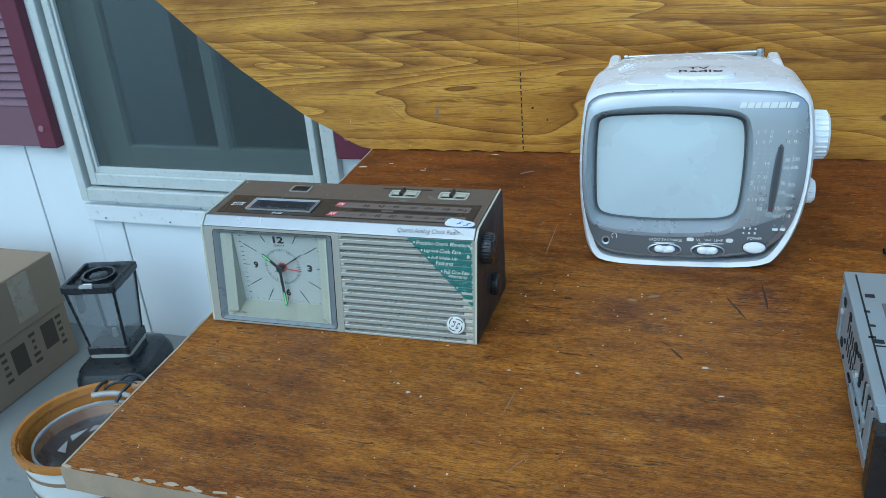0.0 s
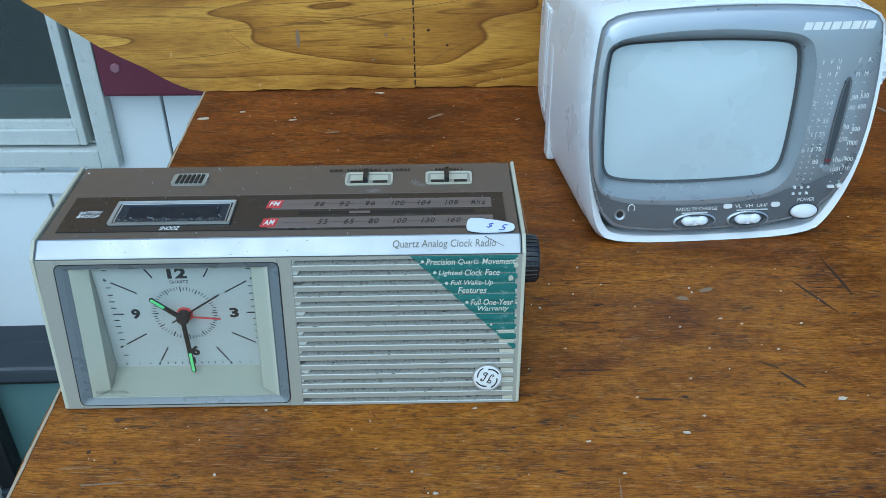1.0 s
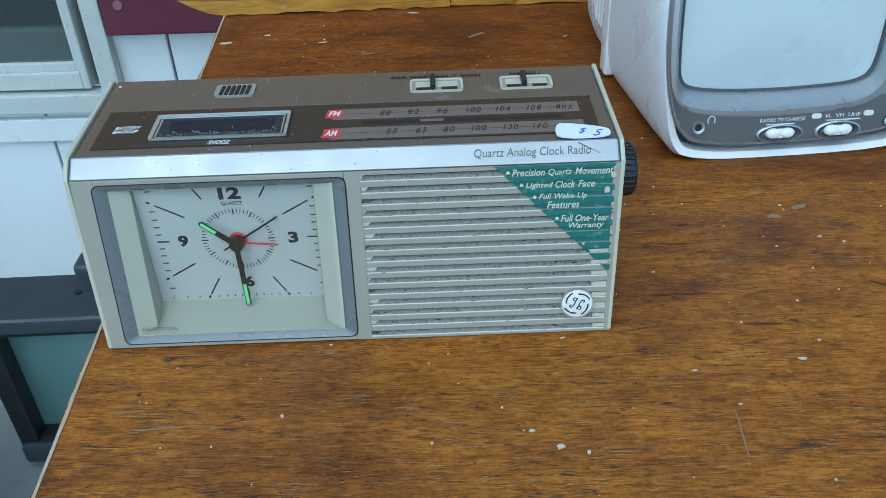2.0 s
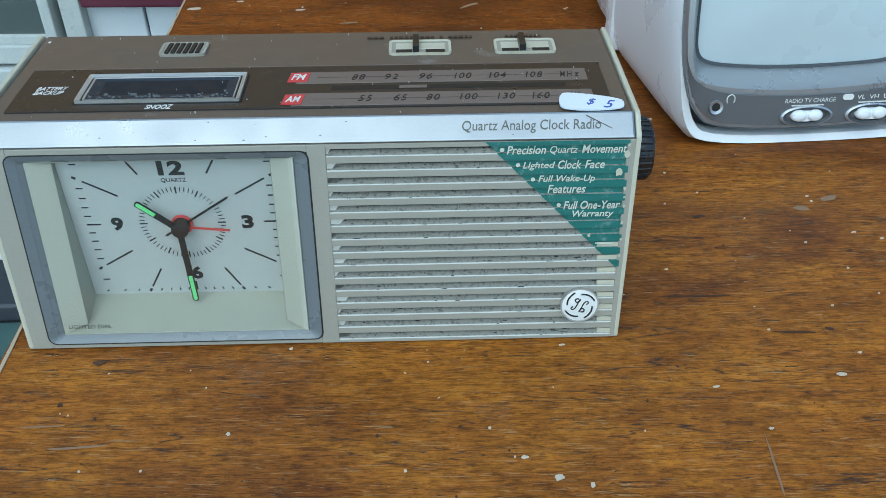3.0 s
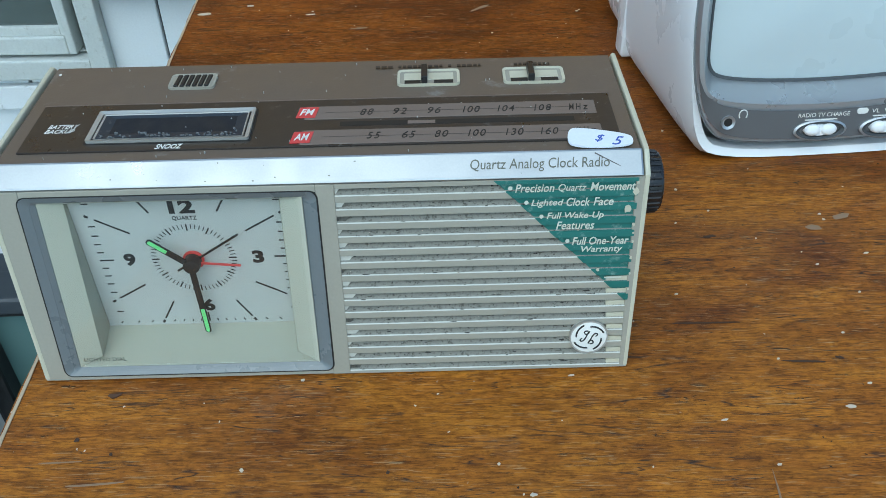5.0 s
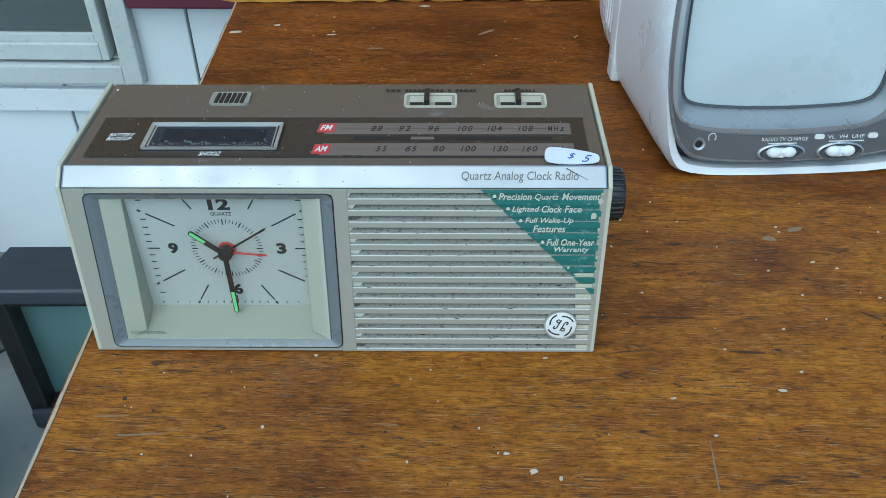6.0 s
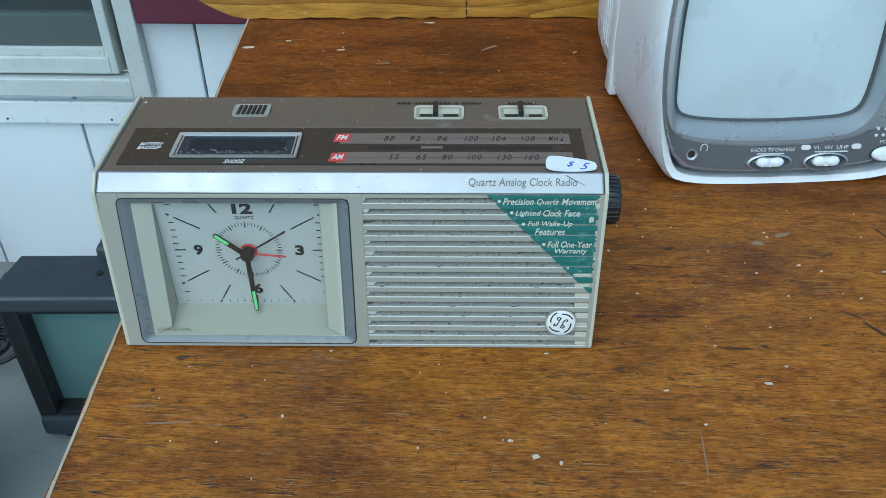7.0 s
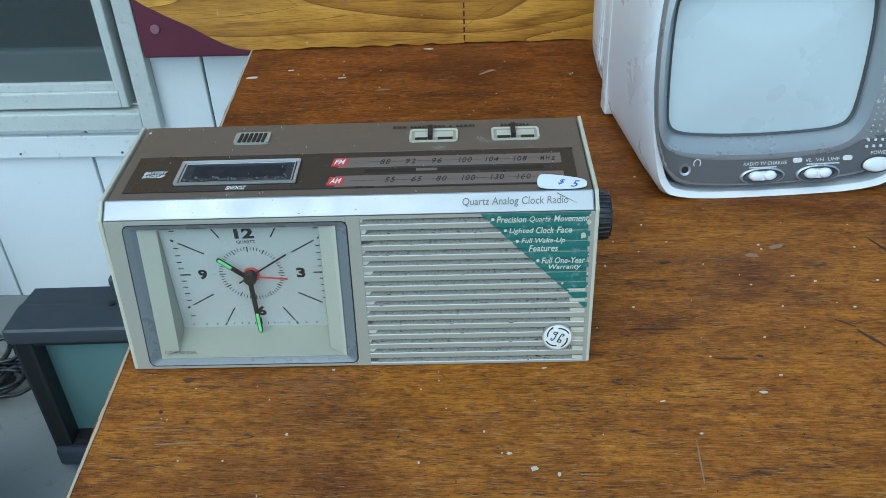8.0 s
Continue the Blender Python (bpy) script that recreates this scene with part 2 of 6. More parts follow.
def wood_ply():
    """Varnished plywood: long flame figure from warped, stretched bands."""
    m, n, l, b = node_mat("varnished_plywood")
    v = coords(n, l, (1, 1, 1))
    stretch = coords(n, l, (0.62, 1, 7.0), (0, 0.06, 0))
    field = noise_tex(n, l, stretch, 1.9, 2, 0.35, 0.45)
    mul = n.new("ShaderNodeMath"); mul.operation = "MULTIPLY"; mul.inputs[1].default_value = 17
    l.new(field, mul.inputs[0])
    fr = n.new("ShaderNodeMath"); fr.operation = "FRACT"
    l.new(mul.outputs[0], fr.inputs[0])
    band = ramp(n, ((0.0, (0.20, 0.085, 0.012)), (0.04, (0.35, 0.160, 0.020)), (0.35, (0.47, 0.234, 0.032)), (0.7, (0.55, 0.290, 0.042)), (0.975, (0.62, 0.345, 0.056)), (1.0, (0.24, 0.105, 0.014))))
    l.new(fr.outputs[0], band.inputs["Fac"])
    sp = n.new("ShaderNodeSeparateXYZ")
    l.new(v, sp.inputs[0])
    wob = noise_tex(n, l, coords(n, l, (1, 1, 3)), 14, 3, 0.5)

    def calc(op, p, q):
        k = n.new("ShaderNodeMath"); k.operation = op
        for sock, val in zip(k.inputs, (p, q)):
            if isinstance(val, float):
                sock.default_value = val
            else:
                l.new(val, sock)
        return k.outputs[0]
    sx, sz = calc("ADD", sp.outputs["X"], calc("MULTIPLY", wob, 0.016)), calc("ADD", sp.outputs["Z"], calc("MULTIPLY", wob, 0.006))
    tooth = calc("FRACT", calc("MULTIPLY", calc("ADD", calc("ADD", sx, -0.0246), calc("MULTIPLY", sz, 3.44)), 12.2), 0.0)
    shade = ramp(n, ((0.0, (0.50, 0.43, 0.38)), (0.03, (0.66, 0.60, 0.56)), (0.6, (0.90, 0.87, 0.84)), (1.0, (1.10, 1.08, 1.05))))
    l.new(tooth, shade.inputs["Fac"])
    inside = calc("MULTIPLY", calc("GREATER_THAN", sz, 0.1130), calc("LESS_THAN", sz, 0.1595))
    toothed = mix(n, l, 1.0, band.outputs["Color"], shade.outputs["Color"], "MULTIPLY")
    figured = mix(n, l, inside, band.outputs["Color"], toothed)
    fine = noise_tex(n, l, coords(n, l, (34, 5, 760)), 1.5, 5, 0.65, 0.3)
    fr2 = ramp(n, ((0.40, (0.55, 0.47, 0.40)), (0.50, (0.97, 0.97, 0.97)), (0.62, (1.12, 1.1, 1.08))))
    l.new(fine, fr2.inputs["Fac"])
    col = mix(n, l, 0.6, figured, fr2.outputs["Color"], "MULTIPLY")
    for scale, turn, where in (((1.1, 1, 26), 0.05, 0.44), ((1.7, 1, 40), -0.03, 0.50)):
        near = n.new("ShaderNodeMath"); near.operation = "SUBTRACT"; near.inputs[1].default_value = 0.5
        l.new(noise_tex(n, l, coords(n, l, scale, (0, turn, 0)), 1.6, 3, 0.45, 0.35), near.inputs[0])
        ab = n.new("ShaderNodeMath"); ab.operation = "ABSOLUTE"
        l.new(near.outputs[0], ab.inputs[0])
        line = ramp(n, ((0.002, (0.8, 0.8, 0.8)), (0.011, (0, 0, 0))))
        l.new(ab.outputs[0], line.inputs["Fac"])
        gate = ramp(n, ((where, (0, 0, 0)), (where + 0.08, (1, 1, 1))))
        l.new(noise_tex(n, l, coords(n, l, (4, 4, 16)), 1.0, 5, 0.65), gate.inputs["Fac"])
        col = mix(n, l, mix(n, l, 1.0, line.outputs["Color"], gate.outputs["Color"], "MULTIPLY"), col, (0.21, 0.085, 0.012))
    patch = noise_tex(n, l, coords(n, l, (0.5, 1, 1.6)), 9, 6, 0.65, 0.4)
    pt = ramp(n, ((0.36, (0.54, 0.43, 0.36)), (0.50, (0.93, 0.89, 0.85)), (0.62, (1.06, 1.04, 0.98))))
    l.new(patch, pt.inputs["Fac"])
    col = mix(n, l, 0.85, col, pt.outputs["Color"], "MULTIPLY")
    fk = ramp(n, ((0.70, (0, 0, 0)), (0.76, (0.6, 0.6, 0.6))))
    l.new(noise_tex(n, l, coords(n, l, (90, 90, 45)), 1.0, 3), fk.inputs["Fac"])
    col = mix(n, l, fk.outputs["Color"], col, (0.60, 0.42, 0.20))
    l.new(col, b.inputs["Base Color"])
    b.inputs["Roughness"].default_value = 0.42
    bump(n, l, b, fine, 0.15, 0.0005)
    return m


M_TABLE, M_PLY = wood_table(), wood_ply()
M_TABLE_EDGE = plain("raw_board_edge", (0.34, 0.255, 0.170), 0.8, vary=0.5, size=60, fine=500, relief=0.6, dirt=(0.16, 0.09, 0.05))
M_PLY_EDGE = plain("raw_plywood_edge", (0.55, 0.40, 0.20), 0.8, vary=0.25, size=60, fine=600, relief=0.4)
M_LEG = plain("stained_leg_wood", (0.16, 0.06, 0.02), 0.5, vary=0.3, size=30)
M_SIDING = plain("white_siding_paint", (0.79, 0.83, 0.86), 0.55, vary=0.05, size=9, fine=300, relief=0.15, dirt=(0.50, 0.52, 0.53), dirt_at=0.68)
M_TRIM = plain("white_trim_paint", (0.78, 0.81, 0.83), 0.5, vary=0.08, size=22, fine=300, dirt=(0.46, 0.47, 0.45), dirt_at=0.60)
M_GROOVE = flat("dark_gap", (0.13, 0.14, 0.15), 0.9)
M_FRAME = plain("weathered_window_vinyl", (0.60, 0.63, 0.61), 0.5, vary=0.16, size=34, fine=260, grain=0.18, dirt=(0.42, 0.43, 0.40), dirt_at=0.57)
M_TRACK = plain("grey_window_track", (0.085, 0.09, 0.09), 0.5, vary=0.2, size=40)
M_SASH = plain("grey_inner_sash", (0.52, 0.58, 0.58), 0.5, vary=0.08, size=20)
M_SCREEN = thin_pane("insect_screen", (0.70, 0.74, 0.74), 0.3, 0.30, (0.085, 0.10, 0.10))
M_GLASS = thin_pane("window_glass", (0.8, 0.86, 0.85), 0.01)
M_ROOM = plain("room_shade", (0.05, 0.055, 0.055), 0.9, vary=0.3, size=6)
M_FADED = plain("faded_mauve_vinyl", (0.185, 0.095, 0.125), 0.5, vary=0.1, size=18)
M_MAROON = plain("maroon_shutter_vinyl", (0.125, 0.022, 0.045), 0.5, vary=0.12, size=18, dirt=(0.24, 0.12, 0.14), dirt_at=0.72)
M_CONCRETE = plain("grey_concrete", (0.235, 0.24, 0.225), 0.85, vary=0.3, size=9, fine=220, relief=0.5, dirt=(0.16, 0.16, 0.15), dirt_at=0.6)


# ---------------------------------------------------------------- building helpers
def thing(name, m=Matrix(), **tags):
    ob = new(name)
    ob.empty_display_size = 0.02
    ob.matrix_world = m
    return tagged(ob, **tags)


def part(name, bm, material, parent=None, label="", smooth=False, m=None):
    me = bpy.data.meshes.new(name)
    bmesh.ops.recalc_face_normals(bm, faces=bm.faces)
    bm.to_mesh(me)
    bm.free()
    for mm in material if isinstance(material, (list, tuple)) else (material,):
        me.materials.append(mm)
    if smooth:
        me.shade_smooth()
        me.set_sharp_from_angle(angle=radians(35))
    ob = new(name, me)
    ob.parent = parent
    if m is not None:
        ob.matrix_local = m
    if label:
        ob["label"] = label
    return ob


def structure(name, bm, material, label, category, parent=None):
    return tagged(part(name, bm, material, parent), label, category, kind="structure")


def block(x0, x1, y0, y1, z0, z1, bev=0.0, seg=2, bm=None):
    bm = bm or bmesh.new()
    g = bmesh.ops.create_cube(bm, size=1.0)["verts"]
    bmesh.ops.transform(bm, matrix=Matrix.Translation(((x0 + x1) / 2, (y0 + y1) / 2, (z0 + z1) / 2)) @ Matrix.Diagonal((x1 - x0, y1 - y0, z1 - z0, 1)), verts=g)
    if bev:
        es = list({e for v in g for e in v.link_edges})
        bmesh.ops.bevel(bm, geom=es, offset=bev, segments=seg, profile=0.6, affect="EDGES")
    return bm


def rod(p, q, r0, r1=None, seg=20, bm=None, bev=0.0):
    """A round bar from p to q."""
    bm = bm or bmesh.new()
    p, q = Vector(p), Vector(q)
    r1 = r0 if r1 is None else r1
    g = bmesh.ops.create_cone(bm, cap_ends=True, segments=seg, radius1=r0, radius2=r1, depth=(q - p).length)["verts"]
    if bev:
        es = [e for e in {e for v in g for e in v.link_edges} if any(len(f.verts) > 4 for f in e.link_faces)]
        r = bmesh.ops.bevel(bm, geom=es, offset=bev, segments=2, profile=0.5, affect="EDGES")
        g = list({v for v in g if v.is_valid} | set(r["verts"]))
    turn = (q - p).to_track_quat("Z", "Y").to_matrix().to_4x4()
    bmesh.ops.transform(bm, matrix=Matrix.Translation((p + q) / 2) @ turn, verts=g)
    return bm


def prism(pts, z0, z1, bm=None, bev=0.0):
    """A flat outline in x, y raised from z0 to z1."""
    bm = bm or bmesh.new()
    lo = [bm.verts.new((x, y, z0)) for x, y in pts]
    hi = [bm.verts.new((x, y, z1)) for x, y in pts]
    k = len(pts)
    bm.faces.new(lo[::-1])
    top = bm.faces.new(hi)
    for i in range(k):
        bm.faces.new((lo[i], lo[(i + 1) % k], hi[(i + 1) % k], hi[i]))
    if bev:
        bmesh.ops.bevel(bm, geom=list(top.edges), offset=bev, segments=2, profile=0.6, affect="EDGES")
    return bm


def band(outer, inner, z0, z1, z2=None, bm=None):
    """A ring between two outlines of equal count: top at z1 outside, z2 inside, bottom at z0."""
    bm = bm or bmesh.new()
    z2 = z1 if z2 is None else z2
    a = [bm.verts.new((x, y, z0)) for x, y in outer]
    b = [bm.verts.new((x, y, z1)) for x, y in outer]
    c = [bm.verts.new((x, y, z2)) for x, y in inner]
    d = [bm.verts.new((x, y, z0)) for x, y in inner]
    k = len(outer)
    for r, s in ((a, b), (b, c), (c, d), (d, a)):
        for i in range(k):
            j = (i + 1) % k
            bm.faces.new((r[i], r[j], s[j], s[i]))
    return bm


def round_rect(x0, x1, y0, y1, r, k=6):
    out = []
    for cx, cy, a0 in ((x1 - r, y1 - r, 0), (x0 + r, y1 - r, 90), (x0 + r, y0 + r, 180), (x1 - r, y0 + r, 270)):
        for i in range(k + 1):
            a = radians(a0 + 90 * i / k)
            out.append((cx + r * math.cos(a), cy + r * math.sin(a)))
    return out


def oval(cx, cy, rx, ry, k=32):
    return [(cx + rx * math.cos(2 * math.pi * i / k), cy + ry * math.sin(2 * math.pi * i / k)) for i in range(k)]


def smooth_loop(pts, times=3):
    for _ in range(times):
        out = []
        for i, p in enumerate(pts):
            q = pts[(i + 1) % len(pts)]
            out += [(0.75 * p[0] + 0.25 * q[0], 0.75 * p[1] + 0.25 * q[1]), (0.25 * p[0] + 0.75 * q[0], 0.25 * p[1] + 0.75 * q[1])]
        pts = out
    return pts


def loft(rings, cap=(True, True), bm=None):
    bm = bm or bmesh.new()
    vs = [[bm.verts.new(p) for p in r] for r in rings]
    k = len(rings[0])
    for a, b in zip(vs, vs[1:]):
        for i in range(k):
            bm.faces.new((a[i], a[(i + 1) % k], b[(i + 1) % k], b[i]))
    if cap[0]:
        bm.faces.new(vs[0][::-1])
    if cap[1]:
        bm.faces.new(vs[-1])
    return bm


def tube(name, pts, r, material, parent=None, label="", cyclic=False):
    """A bent wire or pipe along points."""
    cu = bpy.data.curves.new(name, "CURVE")
    cu.dimensions, cu.bevel_depth, cu.bevel_resolution, cu.resolution_u = "3D", r, 3, 8
    sp = cu.splines.new("NURBS")
    sp.points.add(len(pts) - 1)
    for p, c in zip(sp.points, pts):
        p.co = (*c, 1)
    sp.use_endpoint_u, sp.use_cyclic_u, sp.order_u = not cyclic, cyclic, 4
    tmp = new("tmp", cu)
    bpy.context.view_layer.update()
    me = bpy.data.meshes.new_from_object(tmp.evaluated_get(bpy.context.evaluated_depsgraph_get()))
    bpy.data.objects.remove(tmp)
    me.name = name
    me.materials.clear()
    me.materials.append(material)
    me.shade_smooth()
    ob = new(name, me)
    ob.parent = parent
    if label:
        ob["label"] = label
    return ob


def lettering(name, text, x, y, w, h, z, material, parent, slant=0.0, m=Matrix(), bold=0.0):
    """Flat raised letters whose box is w by h, with its lower left corner at x, y in the plane m."""
    cu = bpy.data.curves.new(name, "FONT")
    cu.body, cu.extrude, cu.shear, cu.offset, cu.resolution_u = text, 0.02, slant, bold, 3
    tmp = new("tmp", cu)
    bpy.context.view_layer.update()
    me = bpy.data.meshes.new_from_object(tmp.evaluated_get(bpy.context.evaluated_depsgraph_get()))
    bpy.data.objects.remove(tmp)
    co = np.array([v.co[:] for v in me.vertices])
    lo, hi = co.min(0), co.max(0)
    fit_to = Matrix.Translation((x, y, z)) @ Matrix.Diagonal((w / (hi[0] - lo[0]), h / (hi[1] - lo[1]), 0.003, 1)) @ Matrix.Translation((-lo[0], -lo[1], -lo[2]))
    me.transform(m @ fit_to)
    me.name = name
    me.materials.clear()
    me.materials.append(material)
    ob = new(name, me)
    ob.parent = parent
    return ob


MM = 0.001

# ---------------------------------------------------------------- ground, house wall, window
WALL_Y = 1.03
structure("ground", block(-60, 60, -60, 60, -0.3, 0.0), M_CONCRETE, "grey weathered concrete slab reaching away from the house", "ground")

WIN = (-1.102, -0.384, 0.385, 1.52)  # the casing's outer edges
# the wall behind the siding, with the window's opening through it
wall_bm = bmesh.new()
for x0, x1, z0, z1 in ((-6, WIN[0] + 0.02, -0.06, 3.0), (WIN[1] - 0.02, 6, -0.06, 3.0), (WIN[0] + 0.02, WIN[1] - 0.02, -0.06, WIN[2] + 0.02), (WIN[0] + 0.02, WIN[1] - 0.02, WIN[3] - 0.02, 3.0)):
    block(x0, x1, WALL_Y + 0.012, WALL_Y + 0.14, z0, z1, bm=wall_bm)
wall = structure("wall_north", wall_bm, M_GROOVE, "white painted house wall of grooved vertical siding", "wall")


def siding():
    """Vertical boards with dark narrow grooves between them, cut round the window."""
    x, step, gap = -1.257 - 0.2408 * 8, 0.2408, 0.0045
    while x < 3.0:
        a, b = x + gap / 2, x + step - gap / 2
        spans = [(a, b, -0.06, 3.0)]
        if b > WIN[0] and a < WIN[1]:
            spans = []
            if a < WIN[0]:
                spans.append((a, WIN[0], -0.06, 3.0))
            if b > WIN[1]:
                spans.append((WIN[1], b, -0.06, 3.0))
            l, r = max(a, WIN[0]), min(b, WIN[1])
            spans += [(l, r, -0.06, WIN[2]), (l, r, WIN[3], 3.0)]
        for l, r, z0, z1 in spans:
            if r - l > 0.006:
                part("siding_board", block(l, r, WALL_Y, WALL_Y + 0.011, z0, z1, 0.0015, 1), M_SIDING, wall)
        x += step


def frame_ring(x0, x1, z0, z1, wl, wr, wb, wt, y0, y1, bev=0.003):
    bm = bmesh.new()
    block(x0, x0 + wl, y0, y1, z0, z1, bev, 2, bm)
    block(x1 - wr, x1, y0, y1, z0, z1, bev, 2, bm)
    block(x0 + wl, x1 - wr, y0, y1, z0, z0 + wb, bev, 2, bm)
    block(x0 + wl, x1 - wr, y0, y1, z1 - wt, z1, bev, 2, bm)
    return bm


def window():
    x0, x1, z0, z1 = WIN
    w = thing("window_1", label="weathered white vinyl window with a dark insect screen", category="window", kind="structure")
    part("window_casing", frame_ring(x0, x1, z0, z1, 0.022, 0.032, 0.034, 0.03, WALL_Y - 0.022, WALL_Y + 0.10), M_FRAME, w)
    part("track", frame_ring(x0 + 0.022, x1 - 0.032, z0 + 0.034, z1 - 0.03, 0.010, 0.020, 0.006, 0.01, WALL_Y + 0.030, WALL_Y + 0.10, 0.001), M_TRACK, w, "dark grey channel of the window")
    part("window_frame", frame_ring(x0 + 0.032, x1 - 0.052, z0 + 0.040, z1 - 0.04, 0.020, 0.013, 0.030, 0.03, WALL_Y - 0.012, WALL_Y + 0.06), M_FRAME, w)
    part("screen_frame", frame_ring(x0 + 0.052, x1 - 0.065, z0 + 0.070, z1 - 0.07, 0.008, 0.007, 0.015, 0.02, WALL_Y - 0.006, WALL_Y + 0.012, 0.002), M_FRAME, w)
    part("track_rib", frame_ring(x0 + 0.026, x1 - 0.039, z0 + 0.037, z1 - 0.034, 0.003, 0.004, 0.003, 0.003, WALL_Y + 0.006, WALL_Y + 0.05, 0.0008), M_FRAME, w, "thin rib in the window channel")
    sc = part("insect_screen", block(x0 + 0.060, x1 - 0.072, WALL_Y + 0.002, WALL_Y + 0.003, z0 + 0.085, z1 - 0.09), M_SCREEN, w, "dark mesh screen")
    sc.visible_shadow = False
    sash = part("inner_sash", frame_ring(x0 + 0.05, x1 - 0.066, z0 + 0.07, z1 - 0.07, 0.075, 0.03, 0.052, 0.05, WALL_Y + 0.045, WALL_Y + 0.075), M_SASH, w)
    part("mullion", block(-0.720, -0.692, WALL_Y + 0.043, WALL_Y + 0.077, z0 + 0.122, z1 - 0.12, 0.002), M_SASH, sash)
    for a, b in ((x0 + 0.125, -0.720), (-0.692, x1 - 0.096)):
        g = part("pane", block(a, b, WALL_Y + 0.058, WALL_Y + 0.062, z0 + 0.122, z1 - 0.12), M_GLASS, sash)
        g.visible_shadow = False
    # one dark sheet, the unlit room's shade put into its colour
    part("room_shade_sheet", block(x0 + 0.04, x1 - 0.04, WALL_Y + 0.42, WALL_Y + 0.44, z0 - 0.1, z1 + 0.1), M_ROOM, w)
    part("sill_board", block(x0 - 0.006, x1 + 0.004, WALL_Y - 0.014, WALL_Y, 0.328, 0.372, 0.003), M_TRIM, w, "white painted board under the window")
    bm = bmesh.new()
    for a in (-1.05, -0.86, -0.66, -0.47):
        rod((a, WALL_Y - 0.0155, 0.338), (a, WALL_Y - 0.013, 0.338), 0.0022, seg=10, bm=bm)
    part("nail", bm, M_TRACK, w)


def shutter(x0, x1, label, panel):
    z0, z1 = 0.522, 1.55
    s = thing("shutter", label=label, category="shutter", group="shutters beside the window")
    y0, y1 = WALL_Y - 0.028, WALL_Y
    for a, b in ((x0, x0 + 0.052), (x1 - 0.052, x1)):
        part("stile", block(a, b, y0, y1, z0 if panel is M_FADED else z0 + 0.105, z1, 0.004), M_MAROON, s)
    if panel is M_FADED:
        part("bottom_rail", block(x0 + 0.052, x1 - 0.052, y0 + 0.006, y1, z0 + 0.002, z0 + 0.105, 0.002), panel, s, "faded mauve rail")
    else:
        part("bottom_rail", block(x0, x1, y0, y1, z0, z0 + 0.105, 0.004), panel, s)
    part("top_rail", block(x0 + 0.052, x1 - 0.052, y0, y1, z1 - 0.06, z1, 0.004), M_MAROON, s)
    part("backing", block(x0 + 0.05, x1 - 0.05, WALL_Y - 0.012, WALL_Y - 0.002, z0 + 0.1, z1 - 0.05), M_MAROON, s)
    z = z0 + 0.107
    first = None
    while z < z1 - 0.09:
        bm = block(x0 + 0.052, x1 - 0.052, -0.0125, 0.0125, -0.002, 0.002, 0.0008, 1)
        if first is None:
            bmesh.ops.transform(bm, matrix=pose(0, 0, 0, 66), verts=bm.verts)
            first = part("louver", bm, panel, s)
            first.location = (0, WALL_Y - 0.018, z + 0.008)
        else:
            bm.free()
            o = first.copy()
            scene.collection.objects.link(o)
            o.location.z = z + 0.008
        z += 0.0205
    for sx in (x0 + 0.03, x1 - 0.03):
        part("screw_cap", rod((sx, y0 - 0.003, z0 + 0.050), (sx, y0 + 0.002, z0 + 0.050), 0.0075, 0.0085, 16, bev=0.001), M_CAP, s, "faded round screw cap")


M_CAP = plain("faded_maroon_cap", (0.30, 0.14, 0.18), 0.5)
window()
shutter(-1.492, -1.127, "maroon louvered vinyl shutter fixed to the white siding", M_FADED)
shutter(-0.380, -0.012, "maroon louvered vinyl shutter, half hidden behind the plywood", M_MAROON)


# ---------------------------------------------------------------- table and backboard
TOP = 0.75
table = thing("table", pose(0, 0, TOP), label="worn brown-stained wooden table with paint flecks and scratches", category="table")


def tabletop():
    rnd = random.Random(4)
    pts = []
    corners = [(0.003, -0.199), (1.25, -0.204), (1.25, 0.492), (-0.038, 0.452)]
    for (ax, ay), (bx, by) in zip(corners, corners[1:] + corners[:1]):
        k = max(2, int(math.hypot(bx - ax, by - ay) / 0.012))
        for i in range(k):
            t = i / k
            calm = 0.35 if bx < 0.1 and ax < 0.1 else 1.0
            j = 0.0009 * calm * rnd.uniform(-1, 1) + (0.0022 * calm * noise.noise((ax + (bx - ax) * t * 1.0, (ay + (by - ay) * t) * 38, ax * 35)))
            ux, uy = (by - ay), -(bx - ax)
            d = math.hypot(ux, uy)
            pts.append((ax + (bx - ax) * t + j * ux / d, ay + (by - ay) * t + j * uy / d))
    bm = prism(pts, -0.019, 0.0, bev=0.0020)
    for f in bm.faces:
        f.material_index = 0 if f.normal.z > 0.9 and f.calc_center_median().z > -0.001 else 1
    bmesh.ops.recalc_face_normals(bm, faces=bm.faces)
    for f in bm.faces:
        f.material_index = 0 if abs(f.normal.z) > 0.95 else 1
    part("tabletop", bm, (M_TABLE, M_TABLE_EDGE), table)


tabletop()
for lx, ly in ((0.06, -0.13), (1.18, -0.13), (0.05, 0.38), (1.18, 0.38)):
    part("leg", loft([[(lx + s * a, ly + s * b, z) for a, b in ((-1, -1), (1, -1), (1, 1), (-1, 1))] for s, z in ((0.018, -TOP), (0.024, -0.1), (0.024, -0.019))]), M_LEG, table)
for a in (block(0.085, 1.155, -0.14, -0.12, -0.1, -0.019, 0.002), block(0.075, 1.155, 0.37, 0.39, -0.1, -0.019, 0.002), block(0.046, 0.066, -0.105, 0.355, -0.1, -0.019, 0.002), block(1.17, 1.19, -0.105, 0.355, -0.1, -0.019, 0.002)):
    part("apron", a, M_LEG, table)

